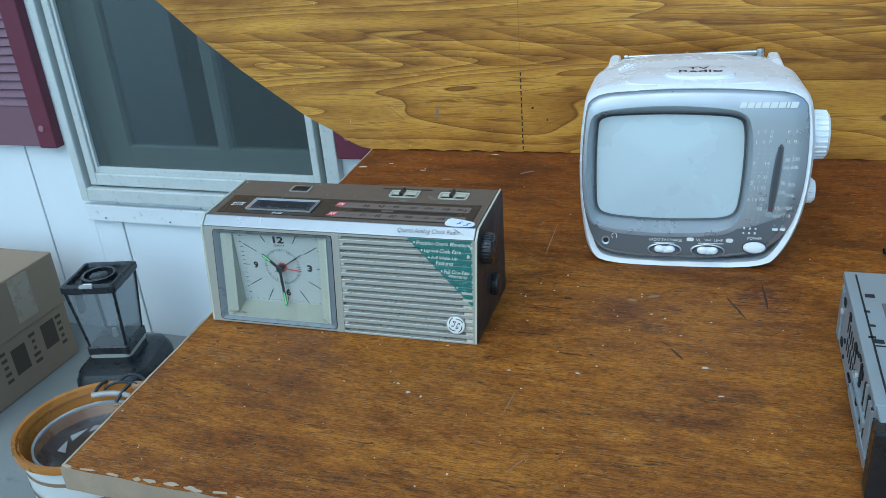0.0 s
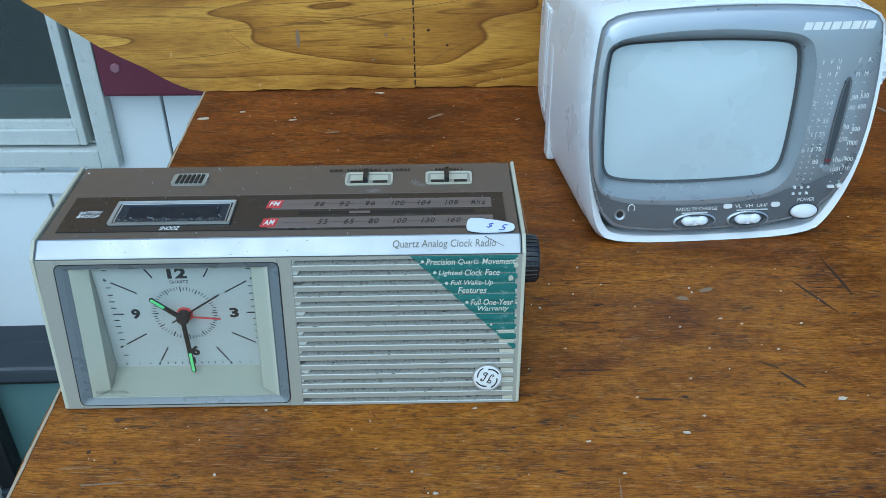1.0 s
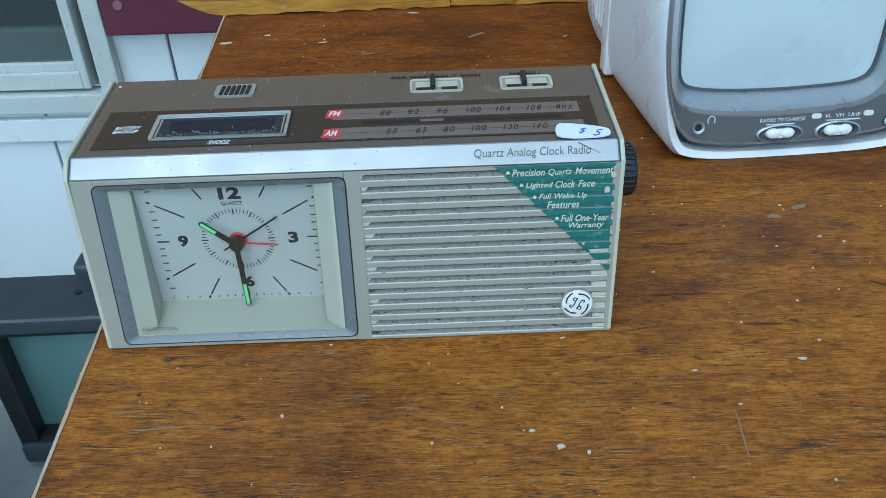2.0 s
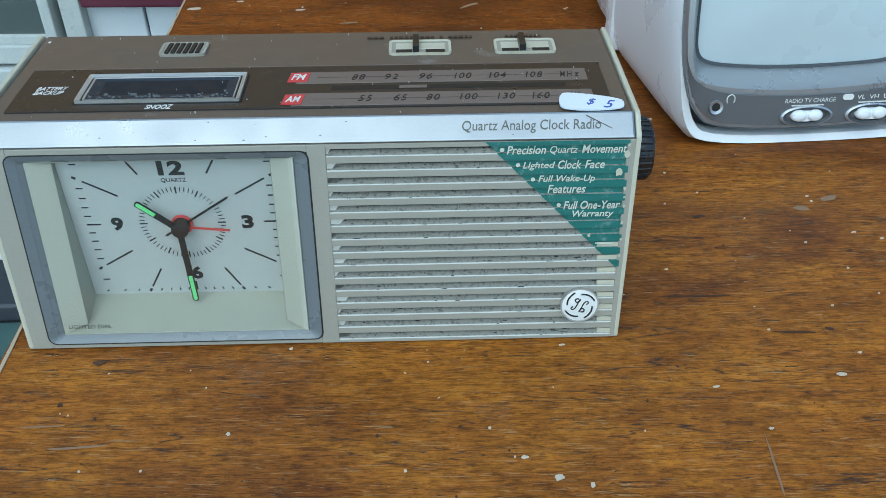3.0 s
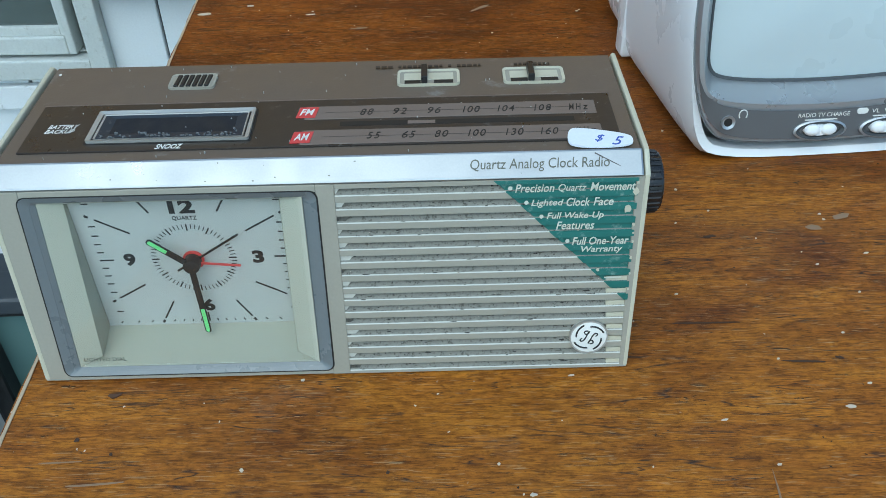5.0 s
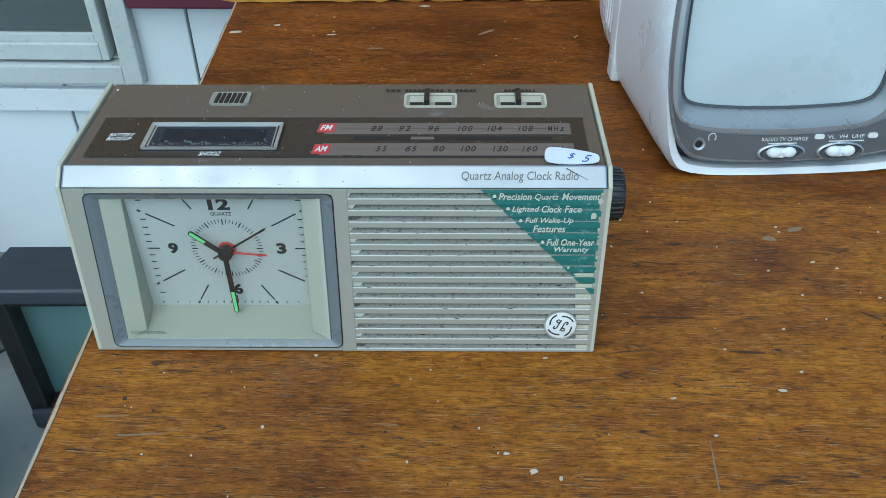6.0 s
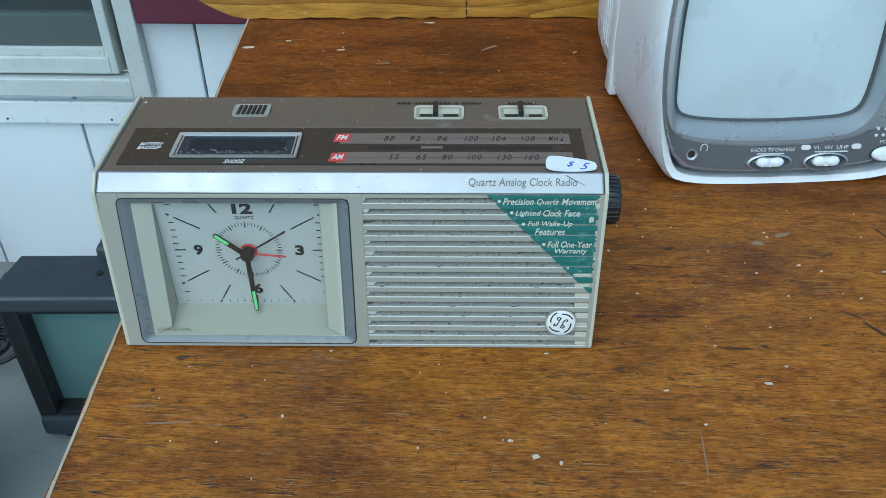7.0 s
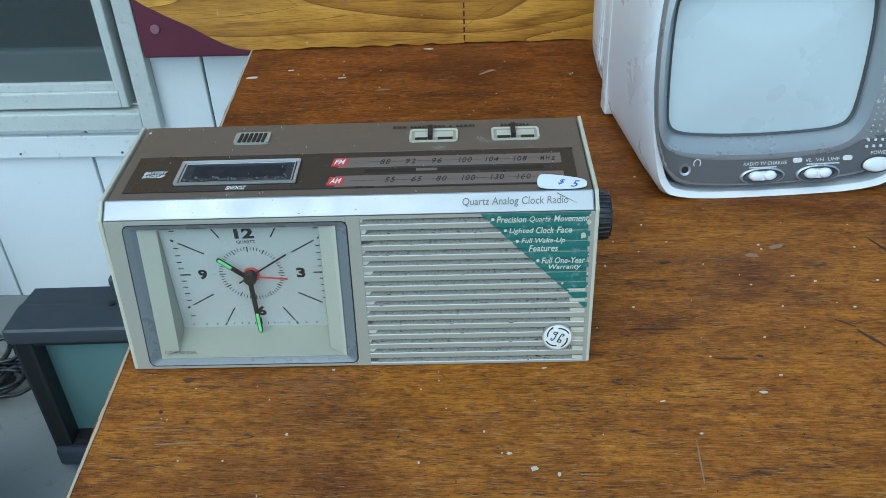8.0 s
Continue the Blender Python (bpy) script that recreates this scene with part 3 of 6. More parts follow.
M_FLECK = plain("dry_white_paint", (0.60, 0.51, 0.40), 0.8, vary=0.2, size=200)
M_SCAR = plain("dark_scar", (0.05, 0.026, 0.016), 0.7, vary=0.3, size=200)
M_RUB = plain("pale_rubbed_wood", (0.27, 0.175, 0.105), 0.75, vary=0.3, size=300)
M_KNOT = plain("dark_knot", (0.085, 0.040, 0.022), 0.6, vary=0.5, size=260)


def fleck(name, x, y, rx, ry, turn, material, seed, label, h=0.0005):
    """A ragged patch lying on the tabletop."""
    r = random.Random(seed)
    k = 11
    rad = [r.uniform(0.55, 1.1) for _ in range(k)]
    pts = [(rx * q * math.cos(2 * math.pi * i / k), ry * q * math.sin(2 * math.pi * i / k)) for i, q in enumerate(rad)]
    part(name, prism(smooth_loop(pts, 1), 0, h), material, table, label, m=pose(x, y, 0.0001, 0, 0, turn))


M_FRAY = plain("frayed_pale_wood", (0.50, 0.39, 0.27), 0.85, vary=0.3, size=250)
_r = random.Random(31)
for i in range(16):
    fx = 0.012 + 0.016 * i + _r.uniform(-0.004, 0.004)
    fleck("splinter", fx, -0.1975 + _r.uniform(-0.0006, 0.0012), _r.uniform(3, 9) * MM, _r.uniform(0.7, 1.8) * MM, _r.uniform(-8, 8), M_FRAY, 100 + i, "", 0.0006)
for i in range(9):
    t = (i + _r.uniform(0.1, 0.9)) / 9
    fleck("splinter", 0.004 - 0.041 * t * 0.98, -0.195 + 0.62 * t, _r.uniform(0.5, 1.0) * MM, _r.uniform(3, 10) * MM, 3.6, M_FRAY, 130 + i, "", 0.0005)

rim = [(0.0042 - 0.041 * t + 0.0005 * noise.noise((t * 60, 1, 1)), -0.1975 + 0.648 * t) for t in [i / 60 for i in range(61)]]
part("worn_edge", prism([(x - 0.0007, y) for x, y in rim] + [(x + 0.0007 + 0.0009 * noise.noise((y * 55, 3, 2)), y) for x, y in rim[::-1]], 0.0, 0.0004), M_FRAY, table, "pale worn edge", m=pose(0, 0, 0.0001))
FLECKS = ((-0.022, 0.376, 9, 4.5, 10), (0.011, 0.391, 5, 2.5, 0), (0.06, 0.372, 6, 1.6, 8), (0.205, -0.07, 3.6, 2.4, 20), (0.216, -0.073, 2, 1.8, 60),
          (0.32, -0.022, 3.5, 1.3, 0), (0.105, -0.005, 1.4, 1.2, 0), (0.42, -0.03, 4.5, 1.1, 8), (0.352, 0.105, 1.6, 1.2, 0), (0.135, 0.436, 9, 2.6, -4), (0.62, 0.37, 11, 5, 10), (0.29, 0.19, 1.5, 1.2, 0))
GRIT = ((0.337, 0.065, 1.5, 1.0, 5), (0.349, 0.045, 1.4, 0.9, 5), (0.363, 0.073, 2.6, 0.8, 5), (0.408, 0.003, 4.5, 2.2, 5), (0.388, 0.044, 1.8, 1.0, 5), (0.267, 0.045, 1.4, 0.9, 5), (0.332, 0.019, 1.4, 0.9, 5), (0.332, -0.01, 1.6, 1.0, 5), (0.214, -0.004, 2.2, 0.6, 5), (0.27, -0.028, 2.6, 0.8, 5), (0.194, -0.061, 2.4, 1.4, 5), (0.3, 0.004, 1.2, 0.8, 5), (0.284, -0.049, 1.6, 0.9, 5), (0.297, 0.109, 1.2, 0.8, 5))
for i, (fx, fy, ra, rb, tn) in enumerate(FLECKS + GRIT):
    fleck("paint_fleck", fx, fy, ra * 0.62 * MM, rb * 0.6 * MM, tn, M_FLECK, i, "")
for i, (fx, fy, ra, rb, tn) in enumerate(((0.0305, -0.0125, 3.2, 1.3, 8), )):
    fleck("knot", fx, fy, ra * MM, rb * MM, tn, M_KNOT, 40 + i, "small dark knot in the wood")
for i, (fx, fy, ra, rb, tn) in enumerate(((0.3785, 0.03, 6.8, 1.0, -34), (0.387, 0.018, 10.8, 2.2, -54), (0.427, 0.0965, 20.1, 1.8, -64), (0.4495, 0.1195, 28.3, 1.9, -84), (0.3255, 0.0045, 2.0, 1.5, -18), (0.2925, 0.0875, 4.4, 1.8, 8), (0.3115, 0.0025, 11.9, 1.1, -3), (0.2765, 0.026, 19.4, 0.8, 0))):
    fleck("scar", fx, fy, ra * 0.95 * MM, rb * 0.55 * MM, tn, M_SCAR, 60 + i, "dark scratch", 0.0003)
for i, (fx, fy, ra, rb, tn) in enumerate(((0.345, 0.094, 6, 3, 0), (0.362, 0.103, 8, 3, 20), (0.10, 0.345, 10, 2, 10), (0.02, -0.045, 12, 0.6, 2), (0.035, -0.055, 16, 0.8, 5), (0.28, -0.065, 0.6, 22, -4), (0.30, -0.13, 18, 0.6, 62), (0.255, 0.20, 0.7, 60, 2), (0.19, 0.38, 14, 3, 40))):
    fleck("rub_mark", fx, fy, ra * 0.8 * MM, rb * 0.7 * MM, tn, M_RUB, 80 + i, "pale rubbed mark", 0.00025)


_r = random.Random(52)
for i in range(210):
    x, y = _r.uniform(0.0, 0.52), _r.uniform(-0.19, 0.42)
    pale = _r.random() < 0.6
    q = _r.choice((0.35, 0.45, 0.6, 0.9)) * _r.uniform(0.7, 1.2)
    fleck("paint_fleck" if pale else "grit", x, y, q * 1.2 * MM, q * MM, _r.uniform(0, 180), M_FLECK if pale else M_SCAR, 300 + i, "", 0.0004 if pale else 0.0003)


def backboard():
    b = thing("backboard", pose(0, 0.4425, TOP, 0, 0, 1.6), label="golden varnished plywood backboard with a sloping cut end", category="backboard")
    cut = [(-0.036, 0.0005), (-0.050, 0.003), (-0.064, 0.009), (-0.076, 0.016), (-0.091, 0.026), (-0.112, 0.037), (-0.129, 0.047), (-0.170, 0.077), (-0.211, 0.107), (-0.268, 0.154), (-0.320, 0.202), (-0.44, 0.31), (-0.60, 0.46)]
    rnd = random.Random(9)
    seam = 0.1685
    low = [(seam - 0.00015 - i * 0.0105, 0.0012 + rnd.uniform(-0.0012, 0.0016)) for i in range(19)]
    pts = low + cut + [(-0.60, 0.56), (seam - 0.00015, 0.56)]
    turn = pose(0, 0, 0, 90)
    for name, outline in (("panel", pts), ("panel", [(1.25, 0.56), (seam + 0.00015, 0.56)] + [(seam + 0.00015 + i * 0.012, 0.0012 + rnd.uniform(-0.0010, 0.0014)) for i in range(90)] + [(1.25, 0.001)])):
        bm = prism(outline, -0.014, 0.0)
        bmesh.ops.recalc_face_normals(bm, faces=bm.faces)
        for f in bm.faces:
            f.material_index = 0 if abs(f.normal.z) > 0.95 else 1
        bmesh.ops.transform(bm, matrix=turn, verts=bm.verts)
        part(name, bm, (M_PLY, M_PLY_EDGE), b)
    for i in range(13):
        z0 = 0.004 + i * 0.0078
        bm = block(seam - 0.0007, seam + 0.0007, -0.0003, 0.0002, z0, z0 + 0.0052)
        part("seam_mark", bm, M_SCAR, b)
    part("batten", block(seam - 0.0175, seam + 0.0175, 0.0145, 0.03, 0.002, 0.55, 0.002), M_LEG, b, "dark batten behind the joint")
    for i, (x, z, rx, rz, m) in enumerate(((0.059, 0.052, 2.2, 11, M_RUB), (0.142, 0.054, 1.6, 1.8, M_RUB), (0.129, 0.030, 1.5, 1.5, M_RUB), (0.158, 0.05, 1.3, 1.2, M_RUB), (0.36, 0.09, 1.6, 1.6, M_RUB), (0.20, 0.043, 1.2, 1.2, M_SCAR), (0.182, 0.058, 1.8, 1.6, M_SCAR))):
        r = random.Random(i)
        o = [(rx * MM * q * math.cos(2 * math.pi * k / 9), rz * MM * q * math.sin(2 * math.pi * k / 9)) for k, q in enumerate([r.uniform(0.6, 1.1) for _ in range(9)])]
        bm = prism(o, 0, 0.0004)
        bmesh.ops.transform(bm, matrix=turn, verts=bm.verts)
        part("stain", bm, m, b, m=Matrix.Translation((x, 0.0001, z)))
    return b


M_GRAIN = plain("dark_grain", (0.235, 0.112, 0.024), 0.6, vary=0.35, size=120)


def grain_line(board, x0, z0, x1, z1, bow, w=0.00042):
    """A dark line of the wood's figure: a tapered ribbon, bowed across its length."""
    up, dn, k = [], [], 18
    for i in range(k + 1):
        t = i / k
        half = w * (0.35 + 0.65 * math.sin(math.pi * min(1.0, max(0.0, t * 0.9 + 0.05)))) * (0.8 + 0.4 * noise.noise((x0 * 90, t * 9, z0 * 70)))
        x = x0 + (x1 - x0) * t
        z = z0 + (z1 - z0) * t + bow * math.sin(math.pi * t) + 0.0008 * noise.noise((x * 30, z0 * 50, 1))
        up.append((x, z + half)); dn.append((x, z - half))
    bm = prism(up + dn[::-1], 0, 0.00022)
    bmesh.ops.transform(bm, matrix=pose(0, 0, 0, 90), verts=bm.verts)
    part("grain_line", bm, M_GRAIN, board, m=Matrix.Translation((0, 0.0001, -TOP)))


board = backboard()
for g in ((-0.079, 0.907, 0.190, 0.903, 0.003), (-0.150, 0.858, 0.224, 0.861, 0.0), (0.224, 0.861, 0.62, 0.862, 0.001),
          (-0.154, 0.837, -0.002, 0.832, -0.001), (-0.002, 0.832, 0.223, 0.849, -0.002), (-0.008, 0.810, 0.223, 0.837, -0.003),
          (-0.008, 0.810, 0.014, 0.792, -0.001), (0.014, 0.792, -0.081, 0.783, -0.002), (0.193, 0.903, 0.225, 0.912, 0.0),
          (0.193, 0.902, 0.400, 0.866, 0.0), (-0.152, 0.847, 0.027, 0.852, -0.003), (0.166, 0.765, 0.222, 0.797, 0.003)):
    grain_line(board, *g)


# ---------------------------------------------------------------- clock radio
M_CREAM = plain("grey_beige_plastic", (0.335, 0.318, 0.264), 0.45, vary=0.06, size=40, relief=0.12, dirt=(0.23, 0.225, 0.19), dirt_at=0.66)
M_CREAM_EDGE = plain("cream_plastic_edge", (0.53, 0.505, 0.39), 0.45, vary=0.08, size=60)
M_LIP = plain("lit_lip_pale_end", (0.56, 0.56, 0.51), 0.45, vary=0.2, size=160, dirt=(0.25, 0.24, 0.21), dirt_at=0.62)
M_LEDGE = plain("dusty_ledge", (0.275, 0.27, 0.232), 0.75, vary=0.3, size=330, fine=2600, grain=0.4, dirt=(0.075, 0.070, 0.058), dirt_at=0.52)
M_SILT = plain("brown_silt", (0.13, 0.12, 0.095), 0.9, vary=0.4, size=300)
M_FILM = plain("grey_dust_film", (0.15, 0.16, 0.165), 0.9, vary=0.3, size=400)
M_DUST = plain("pale_dust", (0.42, 0.43, 0.42), 0.9, vary=0.2, size=400)
# the well's cream made paler, light on the sloping bars put into the colour
M_BAR = plain("lit_cream_dial_bar", (0.50, 0.50, 0.42), 0.45, vary=0.04, size=40)
# dust on a base darkened for the shade inside the slots
M_SLOT = plain("shaded_dusty_slot", (0.10, 0.098, 0.085), 0.85, vary=0.4, size=220, dirt=(0.03, 0.028, 0.025), dirt_at=0.50)
M_BROWN = plain("brown_plastic_top", (0.125, 0.094, 0.071), 0.42, vary=0.12, size=35, dirt=(0.19, 0.175, 0.155), dirt_at=0.585)
M_DARK = plain("dark_brown_panel", (0.032, 0.025, 0.021), 0.35, vary=0.2, size=60, dirt=(0.10, 0.09, 0.082), dirt_at=0.60)
M_SIDE = plain("black_brown_side", (0.028, 0.024, 0.022), 0.45, vary=0.15, size=40)
M_ALU = plain("brushed_silver_strip", (0.37, 0.39, 0.41), 0.36, 0.85, vary=0.05, size=50, fine=1400, relief=0.08, dirt=(0.30, 0.30, 0.28), dirt_at=0.74)
M_STRIP = plain("grey_brown_scale_strip", (0.165, 0.130, 0.112), 0.4, vary=0.1, size=80)
M_RIM = plain("blue_grey_rim", (0.16, 0.18, 0.19), 0.3, vary=0.1, size=60)
M_DIAL = plain("white_dial_face", (0.54, 0.56, 0.545), 0.55, vary=0.03, size=60, fine=500, relief=0.02)
M_WELL = plain("cream_dial_well", (0.40, 0.405, 0.34), 0.45, vary=0.05, size=40)
M_BLACK = flat("black_print", (0.012, 0.012, 0.012), 0.5)
M_FADED_INK = flat("faded_black_ink", (0.060, 0.050, 0.046), 0.5)
M_INK = flat("brown_ink", (0.11, 0.11, 0.085), 0.5)
M_LIME = flat("lime_luminous_paint", (0.28, 0.85, 0.30), 0.5)
M_RED = flat("red_plastic", (0.62, 0.07, 0.07), 0.4)
M_REDBOX = plain("red_label", (0.55, 0.055, 0.06), 0.4, vary=0.12, size=300)
M_WHITE = flat("white_print", (0.75, 0.75, 0.72), 0.5)
M_OLDWHITE = plain("aged_white_print", (0.60, 0.62, 0.53), 0.6, vary=0.25, size=500)
M_GREEN = plain("green_foil_sticker", (0.030, 0.150, 0.130), 0.4, vary=0.3, size=70, fine=1200, dirt=(0.17, 0.28, 0.25), dirt_at=0.56)
M_KNOB = plain("black_knob_plastic", (0.016, 0.016, 0.017), 0.3, vary=0.2, size=80)
M_LCD = plain("dark_blue_window", (0.003, 0.007, 0.014), 0.6, vary=0.4, size=120, dirt=(0.07, 0.08, 0.09), dirt_at=0.64)
M_LCDW = plain("dusty_navy_wall", (0.014, 0.022, 0.034), 0.5, vary=0.4, size=160, dirt=(0.14, 0.15, 0.15), dirt_at=0.60)
M_GRIME = plain("dark_grime", (0.035, 0.034, 0.030), 0.9, vary=0.4, size=300)
M_CHROME = plain("dull_chrome_rim", (0.48, 0.47, 0.44), 0.40, 0.5, vary=0.1, size=100)
M_TAPE = plain("white_paper_sticker", (0.78, 0.82, 0.88), 0.6, vary=0.05, size=120)
M_PEN = flat("blue_pen", (0.05, 0.10, 0.42), 0.6)
M_LENS = thin_pane("clear_lens", (0.97, 0.98, 0.97), 0.05)


def clock_radio():
    W, DEPTH = 0.2372, 0.098
    r = thing("clock_radio", pose(0.00004, -0.0046, TOP, 0, 0, 1.15), label="beige and brown quartz analog clock radio on the table", category="clock radio")
    P = [(0.0190, 0.0005), (DEPTH - 0.003, 0.0005), (DEPTH, 0.003), (DEPTH - 0.002, 0.090), (0.0935, 0.0940), (0.0212, 0.0906), (0.0260, 0.0850), (0.0240, 0.0040)]
    # cabinet: brown sleeve between two cream-edged cheeks
    part("cabinet", loft([[(x, y, z) for y, z in P] for x in (0.0012, W - 0.0012)]), M_BROWN, r)
    Q = [(0.0, 0.0015), (0.0015, 0.0), (DEPTH - 0.002, 0.0), (DEPTH + 0.0005, 0.003), (DEPTH - 0.0015, 0.0915), (0.0935, 0.0950), (0.0212, 0.0914), (0.0138, 0.0848)]
    for name, x0, x1, mats in (("side_panel", 0.0, 0.0021, (M_SIDE, M_CREAM_EDGE)), ("side_panel", W - 0.0021, W, (M_SIDE, M_CREAM_EDGE))):
        lean = -0.0024 if x0 == 0 else 0.0018
        bm = loft([[(x + lean * z / 0.09, y, z) for y, z in Q] for x in (x0, x1)])
        bmesh.ops.recalc_face_normals(bm, faces=bm.faces)
        bmesh.ops.bevel(bm, geom=list(bm.edges), offset=0.0008, segments=2, profile=0.6, affect="EDGES")
        out = -1 if x0 == 0 else 1
        for f in bm.faces:
            f.material_index = 0 if f.normal.x * out > 0.95 else 1
        part(name, bm, mats, r, "black side with a cream edge")
    part("base_plate", block(0.0026, W - 0.0026, 0.004, 0.022, 0.0005, 0.0022), M_SIDE, r)
    # planes: F front, B silver strip, T top; x along, y up the plane, z outwards
    F = Matrix(((1, 0, 0, 0), (0, 0.1635, -0.9866, 0), (0, 0.9866, 0.1635, 0), (0, 0, 0, 1)))
    tb = math.atan2(0.0066, 0.0074)
    B = Matrix.Translation((0, 0.0138, 0.0848)) @ pose(0, 0, 0, math.degrees(tb))
    T = Matrix.Translation((0, 0.0212, 0.0910)) @ pose(0, 0, 0, math.degrees(math.atan2(0.0036, 0.0723)))

    def on(name, bm, mat, plane, parent=r, label="", smooth=False):
        bmesh.ops.transform(bm, matrix=plane, verts=bm.verts)
        return part(name, bm, mat, parent, label, smooth)

    # silver strip
    on("silver_strip", block(0.0006, W - 0.0008, -0.0002, 0.0102, -0.002, 0.0004, 0.0008, 2), M_ALU, B, label="shiny silver strip")
    strip_text = lettering("strip_text", "Quartz Analog Clock Radio", 0.1738, 0.0022, 0.0503, 0.0050, 0.0005, M_INK, r, 0.12, B, 0.0)
    for i in range(11):
        rr = random.Random(i)
        x = rr.choice((rr.uniform(0.02, 0.2), rr.uniform(0.05, 0.11)))
        on("chip", prism(oval(x, rr.uniform(0.001, 0.009), rr.uniform(0.15, 0.5) * MM, rr.uniform(0.12, 0.3) * MM, 7), 0.0004, 0.00048), M_INK, B)

    # front panel with the speaker slots
    lo, hi, U0, U1 = 0.0008, 0.0852, 0.1195, W - 0.0020
    v_slot = [0.0038 + 0.005586 * i for i in range(15)]
    on("slot_backing", block(0.119, U1, 0.002, 0.083, -0.0048, -0.0030), M_SLOT, F, label="dusty backing behind the speaker slots, darkened for their shade")
    edges = [lo] + [e for v in v_slot for e in (v - 0.00145, v + 0.00135)] + [hi]
    X0, X1 = 0.1243, U1 - 0.0012
    for i in range(0, len(edges), 2):
        a, b = edges[i], edges[i + 1]
        top = b >= hi
        # upper edge painted pale as if catching the sky, then a dusty ledge that slopes up into the slot
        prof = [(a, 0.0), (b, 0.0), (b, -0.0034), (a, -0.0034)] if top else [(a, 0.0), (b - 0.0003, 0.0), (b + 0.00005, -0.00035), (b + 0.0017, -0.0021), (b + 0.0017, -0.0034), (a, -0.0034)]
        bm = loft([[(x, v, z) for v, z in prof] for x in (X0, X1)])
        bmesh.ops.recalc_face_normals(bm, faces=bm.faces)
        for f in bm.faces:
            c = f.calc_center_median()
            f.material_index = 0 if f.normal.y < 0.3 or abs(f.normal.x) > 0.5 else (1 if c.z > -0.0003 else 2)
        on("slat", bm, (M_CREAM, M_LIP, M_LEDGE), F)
    for i, v in enumerate(v_slot):
        on("slot_end", prism([(X0 - 0.0004, v - 0.0015), (X0 + 0.0030 - 0.0014 * (i % 3), v - 0.0013), (X0 + 0.0052 - 0.0016 * (i % 3), v + 0.0013), (X0 - 0.0004, v + 0.0013)], -0.0034, -0.0009), M_LIP if i % 4 else M_SLOT, F)
        if i < 8:
            on("slot_end", block(0.2285 - 0.0004 * i, X1 + 0.0006, v - 0.0014, v + 0.0006, -0.0034, -0.0004, 0.0002, 1), M_CREAM_EDGE, F)
    on("front_stile", block(0.1175, 0.1243, lo, hi, -0.0034, 0.0001, 0.0003), M_CREAM, F)
    on("front_stile", block(U1 - 0.0014, W - 0.0003, lo, hi, -0.003, 0.0001, 0.0003), M_CREAM, F)
    on("left_stile", block(0.0002, 0.0100, lo, hi, -0.003, 0.0, 0.0004), M_CREAM, F)
    on("bottom_rail", block(0.0100, 0.1175, lo, 0.0034, -0.003, 0.0, 0.0004), M_CREAM, F)
    on("top_rail", block(0.0100, 0.1175, 0.0822, hi, -0.003, 0.0, 0.0004), M_CREAM, F)
    # dust and white crumbs in the slots
    rr = random.Random(21)
    for i in range(300):
        ledge = rr.random() < 0.75
        v = rr.choice(v_slot) + (rr.uniform(-0.0010, 0.0003) if ledge else rr.uniform(-0.0016, -0.0013))
        x = rr.uniform(0.127, 0.229)
        dark = rr.random() < 0.80
        w = (rr.choice((rr.uniform(0.2, 0.5), rr.uniform(0.3, 0.9), rr.uniform(0.6, 2.2))) if dark else rr.uniform(0.12, 0.4)) * MM
        k = rr.uniform(0.00010, 0.00028) if dark else 0.00014
        depth = -0.00035 - (v - (min(v_slot, key=lambda q: abs(q - v)) - 0.00145)) * 0.90 if ledge else -0.0002
        pts = [(x + w * q * math.cos(n * 1.047), v + k * q * math.sin(n * 1.047)) for n, q in enumerate([rr.uniform(0.4, 1) for _ in range(6)])]
        on("dust_crumb", prism(pts, depth - 0.0008, depth + 0.00005), (M_GRIME if rr.random() < 0.6 else M_SILT) if dark else M_FLECK, F)

    # clock window
    dial = thing("dial_unit")
    dial.parent = r
    outer = round_rect(0.0092, 0.1176, 0.0032, 0.0826, 0.003)
    mid = round_rect(0.0125, 0.1145, 0.0048, 0.0803, 0.002)
    inner = round_rect(0.0150, 0.1118, 0.0060, 0.0806 - 0.0012, 0.0014)
    on("dial_rim", band(outer, mid, -0.004, 0.0005, -0.0008), M_RIM, F, dial, "blue-grey glossy rim round the dial", True)
    on("dial_gasket", band(round_rect(0.0086, 0.1182, 0.0026, 0.0830, 0.0034), outer, -0.002, 0.0003, 0.0003), M_BLACK, F, dial)
    on("inner_rim", band(mid, inner, -0.004, -0.0009, -0.0022), M_RIM, F, dial, "blue-grey glossy rim", True)
    FV = F @ Matrix.Translation((0.0656, 0.0500, -0.0115)) @ pose(0, 0, 0, 9.4)

    def sheet(name, quad, mat=M_WELL):
        """A thin moulded wall through four corners."""
        bm = bmesh.new()
        vs = [bm.verts.new(p) for p in quad]
        nrm = (vs[1].co - vs[0].co).cross(vs[2].co - vs[0].co).normalized() * 0.0006
        vs2 = [bm.verts.new(v.co - nrm) for v in vs]
        bm.faces.new(vs); bm.faces.new(vs2[::-1])
        for k in range(4):
            q = (k + 1) % 4
            bm.faces.new((vs[k], vs[q], vs2[q], vs2[k]))
        return on(name, bm, mat, F, dial)

    def deep(y):
        return -0.0115 + (y - 0.050) * 0.1655
    # broad cream bars slope in from the rim, then straight walls run back to the upright face
    for x0, x1 in ((0.0148, 0.0235), (0.1122, 0.1036)):
        sheet("well_bar", ((x0, 0.0060, -0.0018), (x1, 0.0096, -0.0045), (x1, 0.0800, -0.0045), (x0, 0.0800, -0.0018)), M_BAR)
